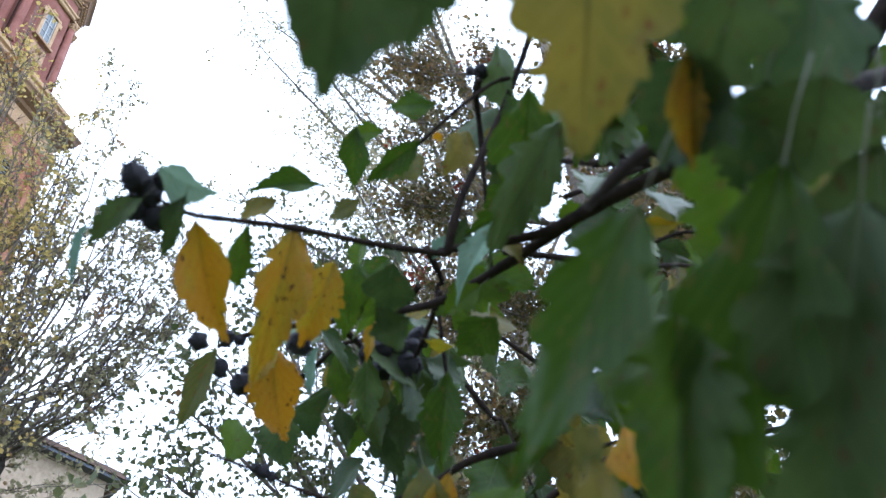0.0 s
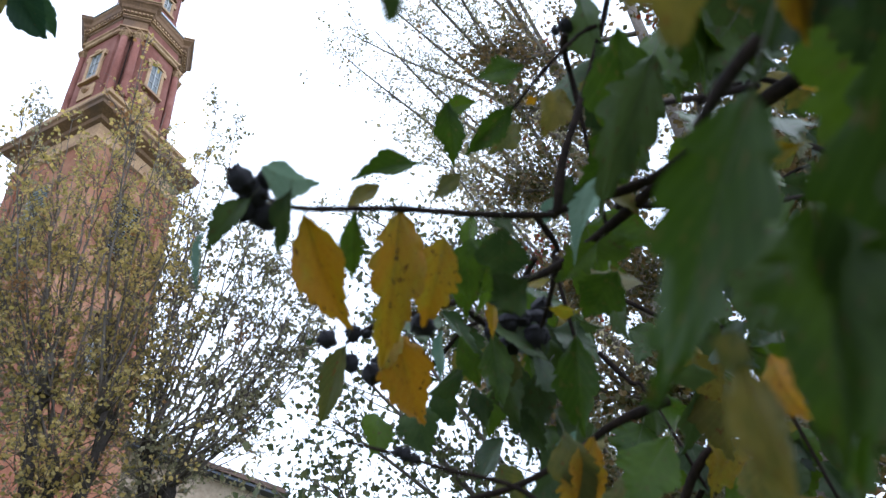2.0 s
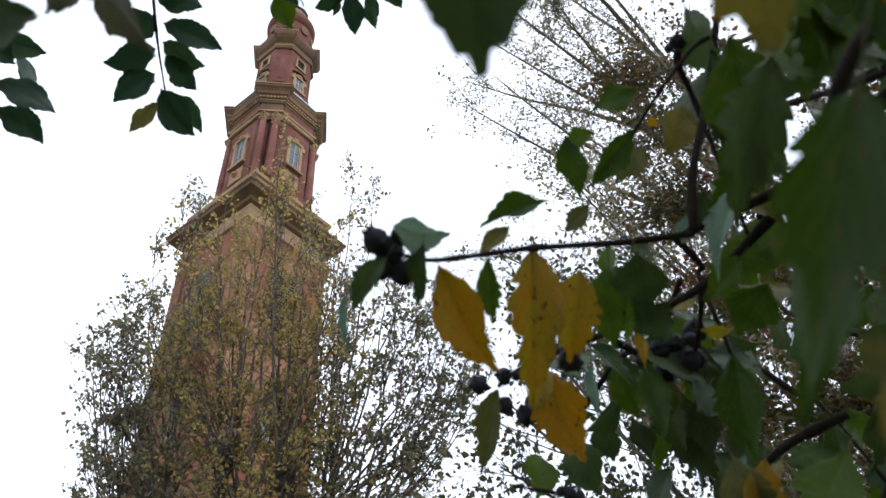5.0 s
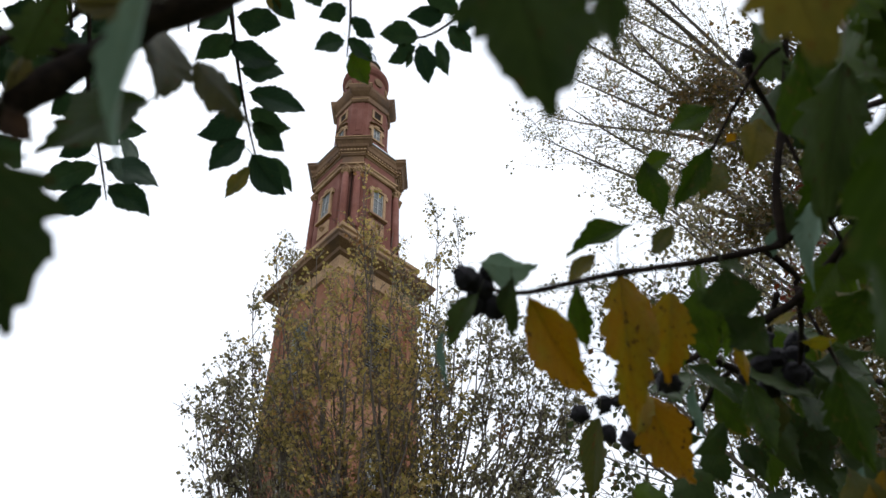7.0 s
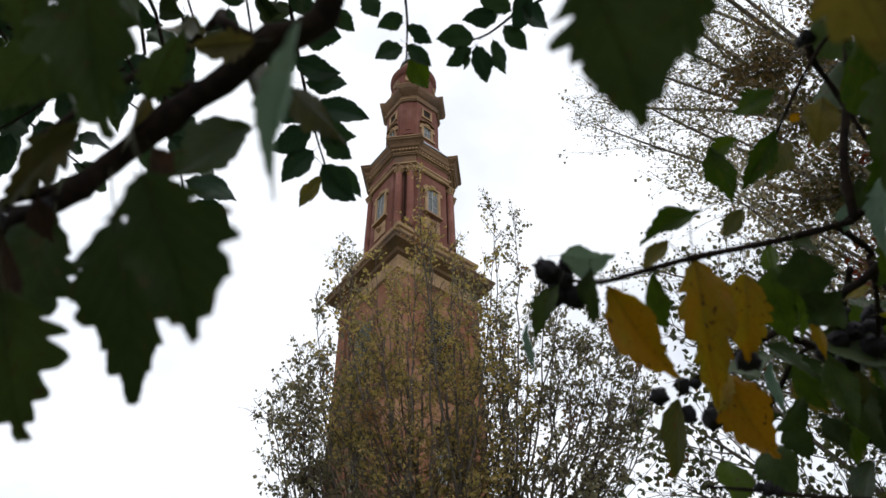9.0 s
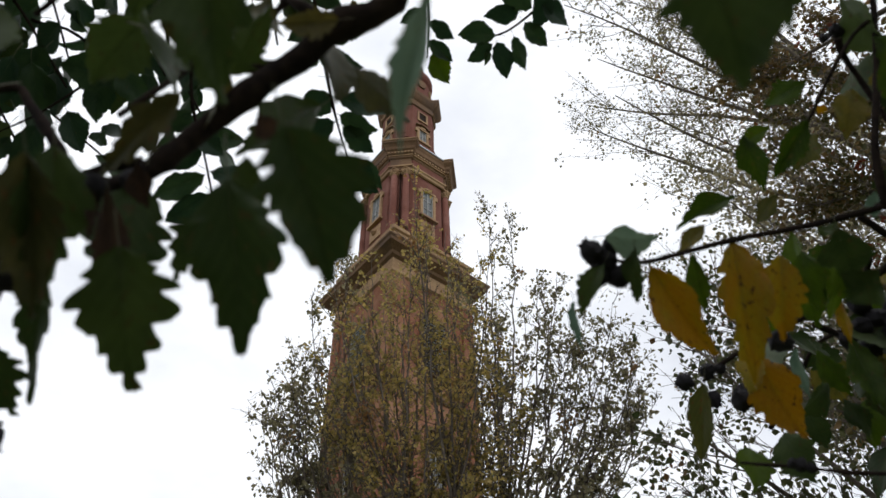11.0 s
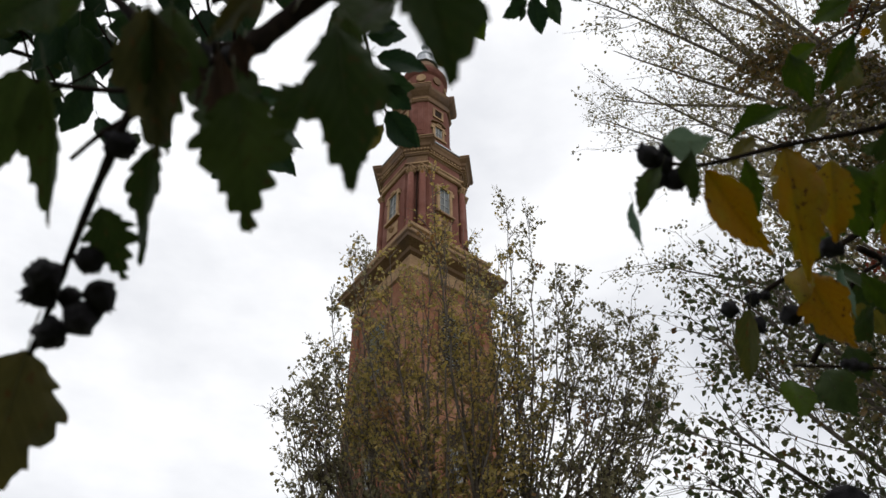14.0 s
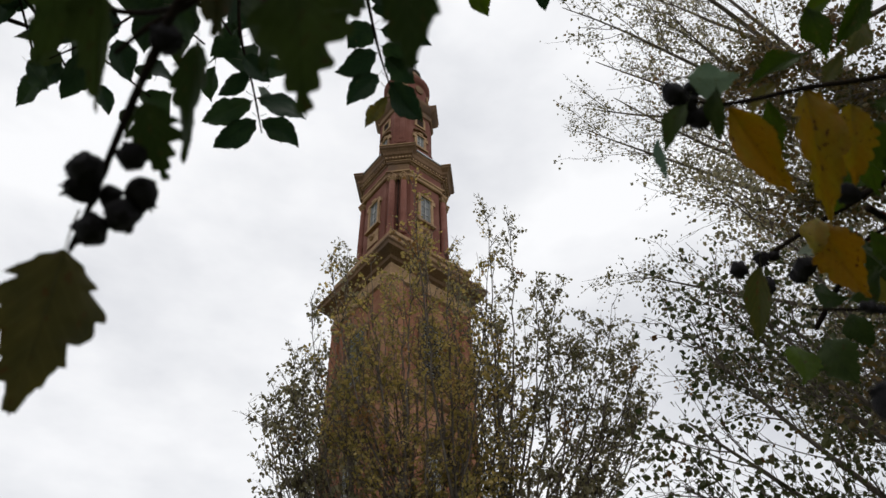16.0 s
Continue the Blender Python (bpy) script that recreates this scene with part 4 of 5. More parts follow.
hang(shrub, "broad", YELLOW, (
    (0.186, 0.338, 1.926, 0.181, 0.362, 1.880, 0.0340, 0),
    (0.099, 0.333, 1.909, 0.133, 0.358, 1.859, 0.0261, 10),
    (0.205, 0.443, 1.932, 0.227, 0.459, 1.875, 0.0337, 5),
    (0.204, 0.441, 1.936, 0.190, 0.444, 1.905, 0.0196, 30),))
hang(shrub, "broad", OLIVE, (
    (0.203, 0.531, 1.975, 0.188, 0.561, 1.918, 0.0245, 20),
    (0.148, 0.344, 1.960, 0.130, 0.354, 1.943, 0.0145, 30),
    (0.197, 0.330, 1.977, 0.186, 0.348, 1.967, 0.0147, 10),))
hang(shrub, "lobed", GREEN, (
    (0.128, 0.333, 1.921, 0.132, 0.353, 1.890, 0.0172, 12),
    (0.167, 0.325, 1.968, 0.127, 0.338, 1.959, 0.0166, 45),
    (0.226, 0.372, 1.968, 0.228, 0.389, 1.931, 0.0288, 10),
    (0.250, 0.371, 1.967, 0.244, 0.389, 1.937, 0.0265, -30),
    (0.187, 0.320, 2.030, 0.196, 0.342, 1.996, 0.0240, 15),
    (0.224, 0.302, 2.025, 0.208, 0.332, 1.998, 0.0199, -20),
    (0.230, 0.290, 2.055, 0.202, 0.306, 2.046, 0.0224, 10),
    (0.203, 0.312, 2.028, 0.184, 0.325, 2.027, 0.0188, 30),))
pods(shrub, ((0.194, 0.549, 1.991, 0.0076), (0.216, 0.552, 1.975, 0.0072), (0.213, 0.539, 1.995, 0.0064), (0.232, 0.527, 1.964, 0.0078), (0.223, 0.535, 1.995, 0.0048), (0.315, 0.468, 1.984, 0.0083), (0.335, 0.462, 1.974, 0.0091), (0.340, 0.460, 1.990, 0.0077), (0.320, 0.476, 1.971, 0.0083), (0.316, 0.491, 1.992, 0.0070), (0.198, 0.394, 1.905, 0.0071), (0.201, 0.474, 1.917, 0.0078), (0.305, 0.325, 2.187, 0.0041), (0.257, 0.269, 2.090, 0.0050), (0.331, 0.216, 2.085, 0.0043),))
hang(shrub, "lobed", GREEN, (
    (0.243, 0.392, 1.988, 0.244, 0.420, 1.942, 0.0317, 10),
    (0.264, 0.393, 1.989, 0.260, 0.420, 1.946, 0.0258, -25),
    (0.266, 0.381, 1.983, 0.250, 0.401, 1.974, 0.0202, 35),
    (0.312, 0.387, 1.921, 0.320, 0.411, 1.859, 0.0340, 5),
    (0.297, 0.464, 1.969, 0.305, 0.473, 1.912, 0.0269, -20),
    (0.286, 0.491, 1.980, 0.299, 0.499, 1.940, 0.0240, 20),
    (0.224, 0.204, 1.980, 0.249, 0.243, 1.928, 0.0401, 10),
    (0.277, 0.213, 2.005, 0.295, 0.219, 1.989, 0.0220, 20),
    (0.327, 0.214, 2.033, 0.347, 0.209, 2.019, 0.0198, 10),
    (0.280, 0.254, 1.982, 0.257, 0.298, 1.955, 0.0357, -10),))
hang(shrub, "lobed", DEEP, (
    (0.329, 0.498, 1.971, 0.341, 0.512, 1.920, 0.0321, 15),
    (0.352, 0.490, 1.960, 0.359, 0.501, 1.916, 0.0321, -15),
    (0.349, 0.523, 1.958, 0.366, 0.516, 1.906, 0.0362, 10),
    (0.267, 0.308, 1.983, 0.268, 0.328, 1.967, 0.0187, 10),
    (0.340, 0.322, 1.867, 0.342, 0.330, 1.853, 0.0270, 10),
    (0.320, 0.536, 1.966, 0.332, 0.538, 1.932, 0.0277, -30),
    (0.430, 0.337, 1.926, 0.435, 0.321, 1.935, 0.0340, 20),))
hang(shrub, "lobed", GREEN, (
    (0.295, 0.319, 1.921, 0.288, 0.346, 1.900, 0.0346, -20),
    (0.283, 0.302, 1.800, 0.265, 0.324, 1.768, 0.0349, 10),
    (0.297, 0.332, 1.955, 0.279, 0.351, 1.937, 0.0297, 20),
    (0.281, 0.266, 2.042, 0.265, 0.255, 2.057, 0.0198, 10),
    (0.310, 0.244, 1.963, 0.297, 0.260, 1.965, 0.0180, 10),
    (0.246, 0.453, 1.986, 0.238, 0.468, 1.974, 0.0180, 10),))
hang(shrub, "lobed", YELLOW, (
    (0.283, 0.434, 1.981, 0.285, 0.455, 1.955, 0.0139, 30),
    (0.319, 0.418, 1.968, 0.340, 0.407, 1.960, 0.0167, 40),
    (0.315, 0.406, 1.984, 0.299, 0.420, 1.983, 0.0139, 40),
    (0.302, 0.380, 1.841, 0.294, 0.395, 1.801, 0.0297, -10),
    (0.332, 0.226, 1.953, 0.350, 0.206, 1.945, 0.0126, 20),
    (0.268, 0.325, 2.081, 0.263, 0.333, 2.079, 0.0078, 0),
    (0.272, 0.274, 2.055, 0.285, 0.285, 2.041, 0.0132, 0),))
hang(shrub, "broad", OLIVE, (
    (0.120, 0.124, 1.707, 0.118, 0.129, 1.700, 0.0079, 0),
    (0.122, 0.127, 1.702, 0.127, 0.131, 1.675, 0.0120, 10),))
hang(shrub, "lobed", OLIVE, (
    (0.277, 0.272, 2.054, 0.277, 0.295, 2.040, 0.0148, 10),
    (0.335, 0.293, 1.798, 0.332, 0.304, 1.759, 0.0316, 0),
    (0.340, 0.184, 1.965, 0.336, 0.199, 1.962, 0.0148, 0),
    (0.304, 0.368, 1.810, 0.307, 0.365, 1.781, 0.0337, 0),
    (0.287, 0.388, 1.846, 0.294, 0.395, 1.801, 0.0304, 30),))
hang(shrub, "lobed", PALE, (
    (0.263, 0.482, 1.974, 0.264, 0.505, 1.942, 0.0187, 45),
    (0.305, 0.398, 1.854, 0.299, 0.414, 1.835, 0.0177, 40),
    (0.439, 0.305, 1.943, 0.423, 0.332, 1.941, 0.0246, 30),
    (0.267, 0.328, 1.982, 0.265, 0.344, 1.971, 0.0147, 20),))
hang(shrub, "trilobed", GREEN, (
    (0.136, 0.071, 1.753, 0.142, 0.124, 1.672, 0.0322, -8),
    (0.116, 0.097, 1.749, 0.112, 0.145, 1.698, 0.0249, 8),
    (0.140, 0.109, 1.735, 0.143, 0.130, 1.683, 0.0296, 15),
    (0.164, 0.075, 1.796, 0.172, 0.112, 1.758, 0.0366, 20),))
hang(shrub, "trilobed", DEEP, (
    (0.227, 0.192, 1.943, 0.222, 0.249, 1.880, 0.0320, -10),
    (0.147, 0.063, 1.742, 0.157, 0.107, 1.674, 0.0440, 6),
    (0.151, 0.055, 1.755, 0.177, 0.097, 1.692, 0.0378, 10),
    (0.111, 0.051, 1.791, 0.125, 0.078, 1.762, 0.0245, -10),
    (0.142, 0.046, 1.806, 0.161, 0.078, 1.769, 0.0324, 12),
    (0.027, 0.084, 1.771, 0.041, 0.114, 1.747, 0.0328, 5),
    (0.053, 0.084, 1.780, 0.057, 0.106, 1.764, 0.0147, -15),
    (0.196, 0.142, 1.777, 0.184, 0.168, 1.751, 0.0327, 30),))
hang(shrub, "trilobed", OLIVE, (
    (0.076, 0.064, 1.792, 0.099, 0.099, 1.755, 0.0417, 4),))
hang(shrub, "lobed", YELLOW, (
    (0.117, 0.072, 1.784, 0.128, 0.090, 1.762, 0.0112, 20),
    (0.223, 0.190, 1.766, 0.225, 0.190, 1.741, 0.0192, 35),
    (0.295, 0.390, 1.834, 0.301, 0.394, 1.792, 0.0280, 20),))
twig(shrub, [(0.417, 0.031, 1.984), (0.205, 0.085, 1.839), (0.162, 0.091, 1.807), (0.155, 0.114, 1.805), (0.183, 0.156, 1.831)], 0.0040, 0.0018, "twig")
leafy_twig(shrub, (0.327, 0.333, 2.001), (0.847, 0.286, 2.093), 16, "trilobed", 0.062, (GREEN, DEEP, DEEP, GREEN, OLIVE, DEEP,), 3, 0.07)
leafy_twig(shrub, (0.502, 0.399, 2.207), (0.846, 0.173, 2.314), 16, "lobed", 0.062, (GREEN, DEEP, DEEP, GREEN, OLIVE, YELLOW,), 4, 0.08)
leafy_twig(shrub, (0.374, 0.491, 2.089), (0.430, 0.655, 2.016), 7, "trilobed", 0.062, (GREEN, DEEP, DEEP, GREEN, OLIVE, DEEP,), 5, 0.05)
leafy_twig(shrub, (0.566, 0.581, 2.158), (0.835, 0.488, 1.936), 16, "lobed", 0.062, (GREEN, DEEP, DEEP, GREEN, OLIVE, DEEP,), 6, 0.09)
leafy_twig(shrub, (0.645, 0.359, 2.243), (0.704, 0.265, 1.925), 18, "trilobed", 0.062, (GREEN, DEEP, DEEP, GREEN, OLIVE, YELLOW,), 7, 0.09)
leafy_twig(shrub, (0.606, 0.437, 2.451), (0.718, 0.165, 2.309), 10, "lobed", 0.062, (GREEN, DEEP, DEEP, GREEN, OLIVE, DEEP,), 8, 0.06)
leafy_twig(shrub, (0.497, 0.568, 2.062), (0.569, 0.534, 1.883), 9, "trilobed", 0.062, (GREEN, DEEP, DEEP, GREEN, OLIVE, DEEP,), 9, 0.06)
leafy_twig(shrub, (0.826, 0.317, 2.295), (0.776, 0.101, 2.076), 16, "lobed", 0.062, (GREEN, DEEP, DEEP, GREEN, OLIVE, YELLOW,), 10, 0.12)
leafy_twig(shrub, (0.820, 0.430, 2.039), (0.836, 0.234, 1.889), 16, "trilobed", 0.062, (GREEN, DEEP, DEEP, GREEN, OLIVE, DEEP,), 11, 0.12)
leafy_twig(shrub, (0.642, 0.490, 2.242), (0.870, 0.292, 2.247), 16, "lobed", 0.062, (GREEN, DEEP, DEEP, GREEN, OLIVE, DEEP,), 12, 0.09)
leafy_twig(shrub, (0.727, 0.653, 2.173), (0.935, 0.370, 2.097), 18, "trilobed", 0.062, (GREEN, DEEP, DEEP, GREEN, OLIVE, YELLOW,), 13, 0.1)
leafy_twig(shrub, (0.673, 0.422, 2.541), (0.953, 0.227, 2.329), 14, "lobed", 0.062, (GREEN, DEEP, DEEP, GREEN, OLIVE, DEEP,), 14, 0.08)
leafy_twig(shrub, (0.259, 0.194, 2.023), (0.323, 0.130, 1.923), 10, "trilobed", 0.062, (GREEN, DEEP, DEEP, GREEN, OLIVE, DEEP,), 15, 0.03)
leafy_twig(shrub, (0.309, 0.158, 2.064), (0.366, 0.091, 1.962), 10, "lobed", 0.062, (GREEN, DEEP, DEEP, GREEN, OLIVE, YELLOW,), 16, 0.04)
leafy_twig(shrub, (0.357, 0.262, 2.051), (0.416, 0.182, 1.954), 9, "trilobed", 0.062, (GREEN, DEEP, DEEP, GREEN, OLIVE, DEEP,), 17, 0.04)
leafy_twig(shrub, (0.484, 0.402, 1.985), (0.557, 0.411, 1.845), 14, "lobed", 0.062, (GREEN, DEEP, DEEP, GREEN, OLIVE, DEEP,), 18, 0.06)
leafy_twig(shrub, (0.557, 0.548, 1.905), (0.623, 0.409, 1.974), 14, "trilobed", 0.062, (GREEN, DEEP, DEEP, GREEN, OLIVE, YELLOW,), 19, 0.06)
leafy_twig(shrub, (0.288, 0.483, 2.000), (0.417, 0.585, 1.930), 13, "broad", 0.05, (DEEP, GREEN, DEEP, DEEP, OLIVE,), 90, 0.05)
leafy_twig(shrub, (0.255, 0.270, 2.080), (0.309, 0.331, 1.974), 9, "lobed", 0.05, (DEEP, GREEN, DEEP, DEEP, OLIVE,), 91, 0.04)
leafy_twig(shrub, (0.315, 0.658, 2.020), (0.384, 0.474, 2.017), 12, "broad", 0.05, (DEEP, GREEN, DEEP, DEEP, OLIVE,), 92, 0.05)
leafy_twig(shrub, (0.317, 0.410, 2.053), (0.384, 0.466, 1.933), 12, "lobed", 0.05, (DEEP, GREEN, DEEP, DEEP, OLIVE,), 93, 0.06)
pods(shrub, ((0.317, 0.460, 2.003, 0.0091), (0.327, 0.465, 1.990, 0.0099), (0.350, 0.464, 2.007, 0.0094), (0.324, 0.475, 1.981, 0.0091), (0.342, 0.464, 1.978, 0.0083),))
twig(shrub, [(0.171, 0.448, 1.848), (0.204, 0.438, 1.839), (0.229, 0.429, 1.83), (0.266, 0.413, 1.817), (0.296, 0.404, 1.788)], 0.0009, 0.0018, "twig")
pods(shrub, ((0.204, 0.437, 1.84, 0.0042), (0.21, 0.437, 1.838, 0.0033), (0.199, 0.437, 1.841, 0.003),))
pods(shrub, ((0.090, 0.313, 1.671, 0.0082),))
hang(shrub, "trilobed", DEEP, (
    (0.121, 0.07, 1.78, 0.134, 0.098, 1.774, 0.03, 10),
    (0.138, 0.067, 1.78, 0.158, 0.091, 1.767, 0.034, -12),
    (0.137, 0.055, 1.769, 0.155, 0.076, 1.76, 0.034, 8),))
hang(shrub, "lobed", DEEP, (
    (0.186, 0.282, 1.889, 0.199, 0.31, 1.872, 0.03, 8),
    (0.204, 0.292, 1.868, 0.195, 0.32, 1.866, 0.028, -12),))

bough = thing("rose_of_sharon_bough", "overhanging shrub bough with dark leaves and seed capsules", "shrub", pose(-0.75, -0.5, 0))
twig(bough, [(-0.750, -0.500, -0.100), (-0.700, -0.480, 0.900), (-0.500, -0.360, 1.700), (-0.200, -0.150, 2.060), (-0.055, 0.139, 1.943), (-0.086, 0.185, 1.903), (-0.113, 0.199, 1.882), (-0.139, 0.211, 1.858), (-0.156, 0.216, 1.838), (-0.173, 0.215, 1.819)], 0.0100, 0.0035, "branch")
twig(bough, [(-0.156, 0.216, 1.838), (-0.189, 0.216, 1.808), (-0.206, 0.239, 1.786), (-0.222, 0.268, 1.762), (-0.230, 0.284, 1.748), (-0.239, 0.300, 1.733)], 0.0024, 0.0011, "twig")
twig(bough, [(-0.173, 0.215, 1.819), (-0.193, 0.224, 1.803), (-0.209, 0.231, 1.796), (-0.222, 0.239, 1.788)], 0.0018, 0.0009, "twig")
twig(bough, [(-0.161, 0.220, 1.849), (-0.175, 0.218, 1.842), (-0.191, 0.222, 1.829)], 0.0028, 0.0020, "twig")
twig(bough, [(-0.293, 0.271, 1.902), (-0.269, 0.281, 1.910), (-0.238, 0.277, 1.902), (-0.190, 0.246, 1.868), (-0.156, 0.216, 1.838)], 0.0014, 0.0018, "twig")
pods(bough, ((-0.231, 0.272, 1.752, 0.0074), (-0.234, 0.280, 1.750, 0.0067), (-0.211, 0.284, 1.752, 0.0066), (-0.218, 0.289, 1.743, 0.0072), (-0.230, 0.293, 1.739, 0.0067), (-0.215, 0.272, 1.762, 0.0059), (-0.201, 0.234, 1.792, 0.0065), (-0.226, 0.288, 1.755, 0.0049), (-0.165, 0.199, 1.807, 0.0048), (-0.158, 0.212, 1.827, 0.0047),))
hang(bough, "trilobed", DEEP, (
    (-0.141, 0.190, 1.764, -0.133, 0.221, 1.727, 0.0360, 6),
    (-0.105, 0.170, 1.776, -0.098, 0.212, 1.735, 0.0310, -4),
    (-0.078, 0.125, 1.742, -0.066, 0.155, 1.713, 0.0300, 5),
    (-0.104, 0.178, 1.799, -0.096, 0.202, 1.782, 0.0121, 30),
    (-0.120, 0.213, 1.809, -0.136, 0.229, 1.787, 0.0162, 20),
    (-0.231, 0.199, 1.793, -0.244, 0.232, 1.764, 0.0240, 10),
    (-0.221, 0.202, 1.790, -0.220, 0.246, 1.753, 0.0183, 30),
    (-0.209, 0.253, 1.774, -0.200, 0.279, 1.755, 0.0225, 15),
    (-0.188, 0.234, 1.791, -0.195, 0.272, 1.758, 0.0185, 40),
    (-0.124, 0.189, 1.873, -0.103, 0.160, 1.879, 0.0220, 30),))
hang(bough, "trilobed", DEEP, (
    (-0.168, 0.173, 1.796, -0.170, 0.215, 1.759, 0.0290, -12),
    (-0.110, 0.108, 1.817, -0.106, 0.150, 1.788, 0.0259, 8),
    (-0.134, 0.109, 1.842, -0.142, 0.138, 1.823, 0.0288, 20),))
hang(bough, "trilobed", MUD, (
    (-0.173, 0.169, 1.786, -0.170, 0.211, 1.749, 0.0250, 10),
    (-0.131, 0.169, 1.825, -0.161, 0.192, 1.801, 0.0174, 10),
    (-0.246, 0.308, 1.742, -0.258, 0.343, 1.681, 0.0443, 4),
    (-0.076, 0.161, 1.871, -0.101, 0.160, 1.865, 0.0132, 10),
    (-0.142, 0.156, 1.851, -0.127, 0.155, 1.858, 0.0172, 30),))
hang(bough, "lobed", PALE, (
    (-0.041, 0.096, 1.763, -0.051, 0.126, 1.735, 0.0108, 25),))
hang(bough, "lobed", BROWN, (
    (-0.153, 0.190, 1.793, -0.147, 0.217, 1.761, 0.0155, 20),
    (-0.165, 0.192, 1.800, -0.161, 0.211, 1.788, 0.0135, -30),
    (-0.150, 0.195, 1.816, -0.147, 0.210, 1.806, 0.0107, 20),
    (-0.098, 0.161, 1.801, -0.092, 0.170, 1.797, 0.0090, 10),))
leafy_twig(bough, (-0.086, 0.179, 1.906), (-0.131, 0.203, 1.911), 5, "lobed", 0.05, (DEEP, DEEP, MUD,), 41, 0.03)
leafy_twig(bough, (-0.149, 0.159, 1.988), (-0.229, 0.196, 1.933), 3, "lobed", 0.055, (DEEP, DEEP, MUD,), 42, 0.05)
leafy_twig(bough, (-0.094, 0.196, 1.897), (-0.171, 0.204, 1.861), 4, "lobed", 0.05, (DEEP, DEEP, DEEP,), 43, 0.04)
leafy_twig(bough, (-0.202, 0.227, 1.863), (-0.280, 0.215, 1.870), 3, "lobed", 0.05, (DEEP, DEEP, DEEP,), 44, 0.04)

elm = thing("elm_tree", "elm with small dark green toothed leaves on drooping twigs", "tree", pose(-3.4, 1.2, 0))
tube_bm = bmesh.new()
tube(tube_bm, [(0, 0, -0.2), (0.03, 0.02, 1.2), (0.0, 0.08, 2.6), (0.1, 0.1, 3.6), (0.05, 0.1, 5.5)], [0.17, 0.13, 0.11, 0.09, 0.05], 12)
part("trunk", tube_bm, BARK, elm, "grey-brown trunk", True)
twig(elm, [(-3.350, 1.300, 3.000), (-2.400, 1.200, 3.350), (-1.400, 1.000, 3.200), (-0.608, 0.228, 2.779), (-0.294, 0.297, 2.717), (-0.044, 0.316, 2.694), (0.180, 0.345, 2.722)], 0.0350, 0.0060, "limb")
twig(elm, [(-0.294, 0.297, 2.717), (-0.196, 0.385, 2.603), (-0.166, 0.499, 2.501), (-0.150, 0.554, 2.448), (-0.138, 0.587, 2.416), (-0.122, 0.612, 2.374)], 0.0035, 0.0009, "twig")
twig(elm, [(-0.044, 0.316, 2.694), (-0.031, 0.441, 2.543), (-0.026, 0.484, 2.510), (-0.027, 0.528, 2.486)], 0.0025, 0.0008, "twig")
twig(elm, [(0.180, 0.345, 2.722), (0.165, 0.451, 2.577), (0.110, 0.483, 2.537), (0.066, 0.507, 2.517), (0.017, 0.506, 2.509)], 0.0028, 0.0008, "twig")
twig(elm, [(-0.608, 0.228, 2.779), (-0.341, 0.426, 2.498), (-0.309, 0.551, 2.395), (-0.292, 0.595, 2.350), (-0.280, 0.639, 2.312)], 0.0030, 0.0008, "twig")
twig(elm, [(-0.608, 0.228, 2.779), (-0.380, 0.536, 2.574), (-0.443, 0.559, 2.479), (-0.488, 0.563, 2.394), (-0.534, 0.574, 2.362)], 0.0030, 0.0008, "twig")
hang(elm, "ovate", ELM, (
    (-0.127, 0.627, 2.400, -0.079, 0.649, 2.375, 0.0303, -25),
    (-0.141, 0.611, 2.410, -0.179, 0.631, 2.375, 0.0336, 12),
    (-0.133, 0.594, 2.423, -0.093, 0.615, 2.400, 0.0315, -1),
    (-0.139, 0.564, 2.443, -0.072, 0.572, 2.433, 0.0410, -14),
    (-0.137, 0.581, 2.432, -0.091, 0.596, 2.415, 0.0313, 23),
    (-0.148, 0.559, 2.445, -0.178, 0.573, 2.418, 0.0348, 10),
    (-0.151, 0.541, 2.456, -0.100, 0.539, 2.452, 0.0288, -3),
    (-0.143, 0.588, 2.426, -0.191, 0.602, 2.395, 0.0357, -16),
    (-0.031, 0.507, 2.487, -0.064, 0.511, 2.472, 0.0279, 21),
    (-0.025, 0.483, 2.500, 0.005, 0.496, 2.481, 0.0235, 8),))
hang(elm, "ovate", ELM, (
    (-0.026, 0.503, 2.488, 0.004, 0.519, 2.468, 0.0248, -5),
    (-0.032, 0.473, 2.505, -0.059, 0.482, 2.487, 0.0260, -18),
    (0.058, 0.495, 2.491, 0.013, 0.488, 2.485, 0.0276, 19),
    (0.055, 0.504, 2.486, 0.024, 0.517, 2.468, 0.0207, 6),
    (0.050, 0.509, 2.483, 0.046, 0.521, 2.465, 0.0097, -7),
    (0.060, 0.502, 2.487, 0.077, 0.531, 2.456, 0.0263, -20),
    (0.081, 0.494, 2.489, 0.096, 0.524, 2.458, 0.0244, 17),
    (0.094, 0.478, 2.496, 0.120, 0.496, 2.471, 0.0289, 4),
    (0.085, 0.468, 2.502, 0.043, 0.472, 2.492, 0.0264, -9),
    (0.113, 0.454, 2.506, 0.147, 0.468, 2.482, 0.0281, -22),))
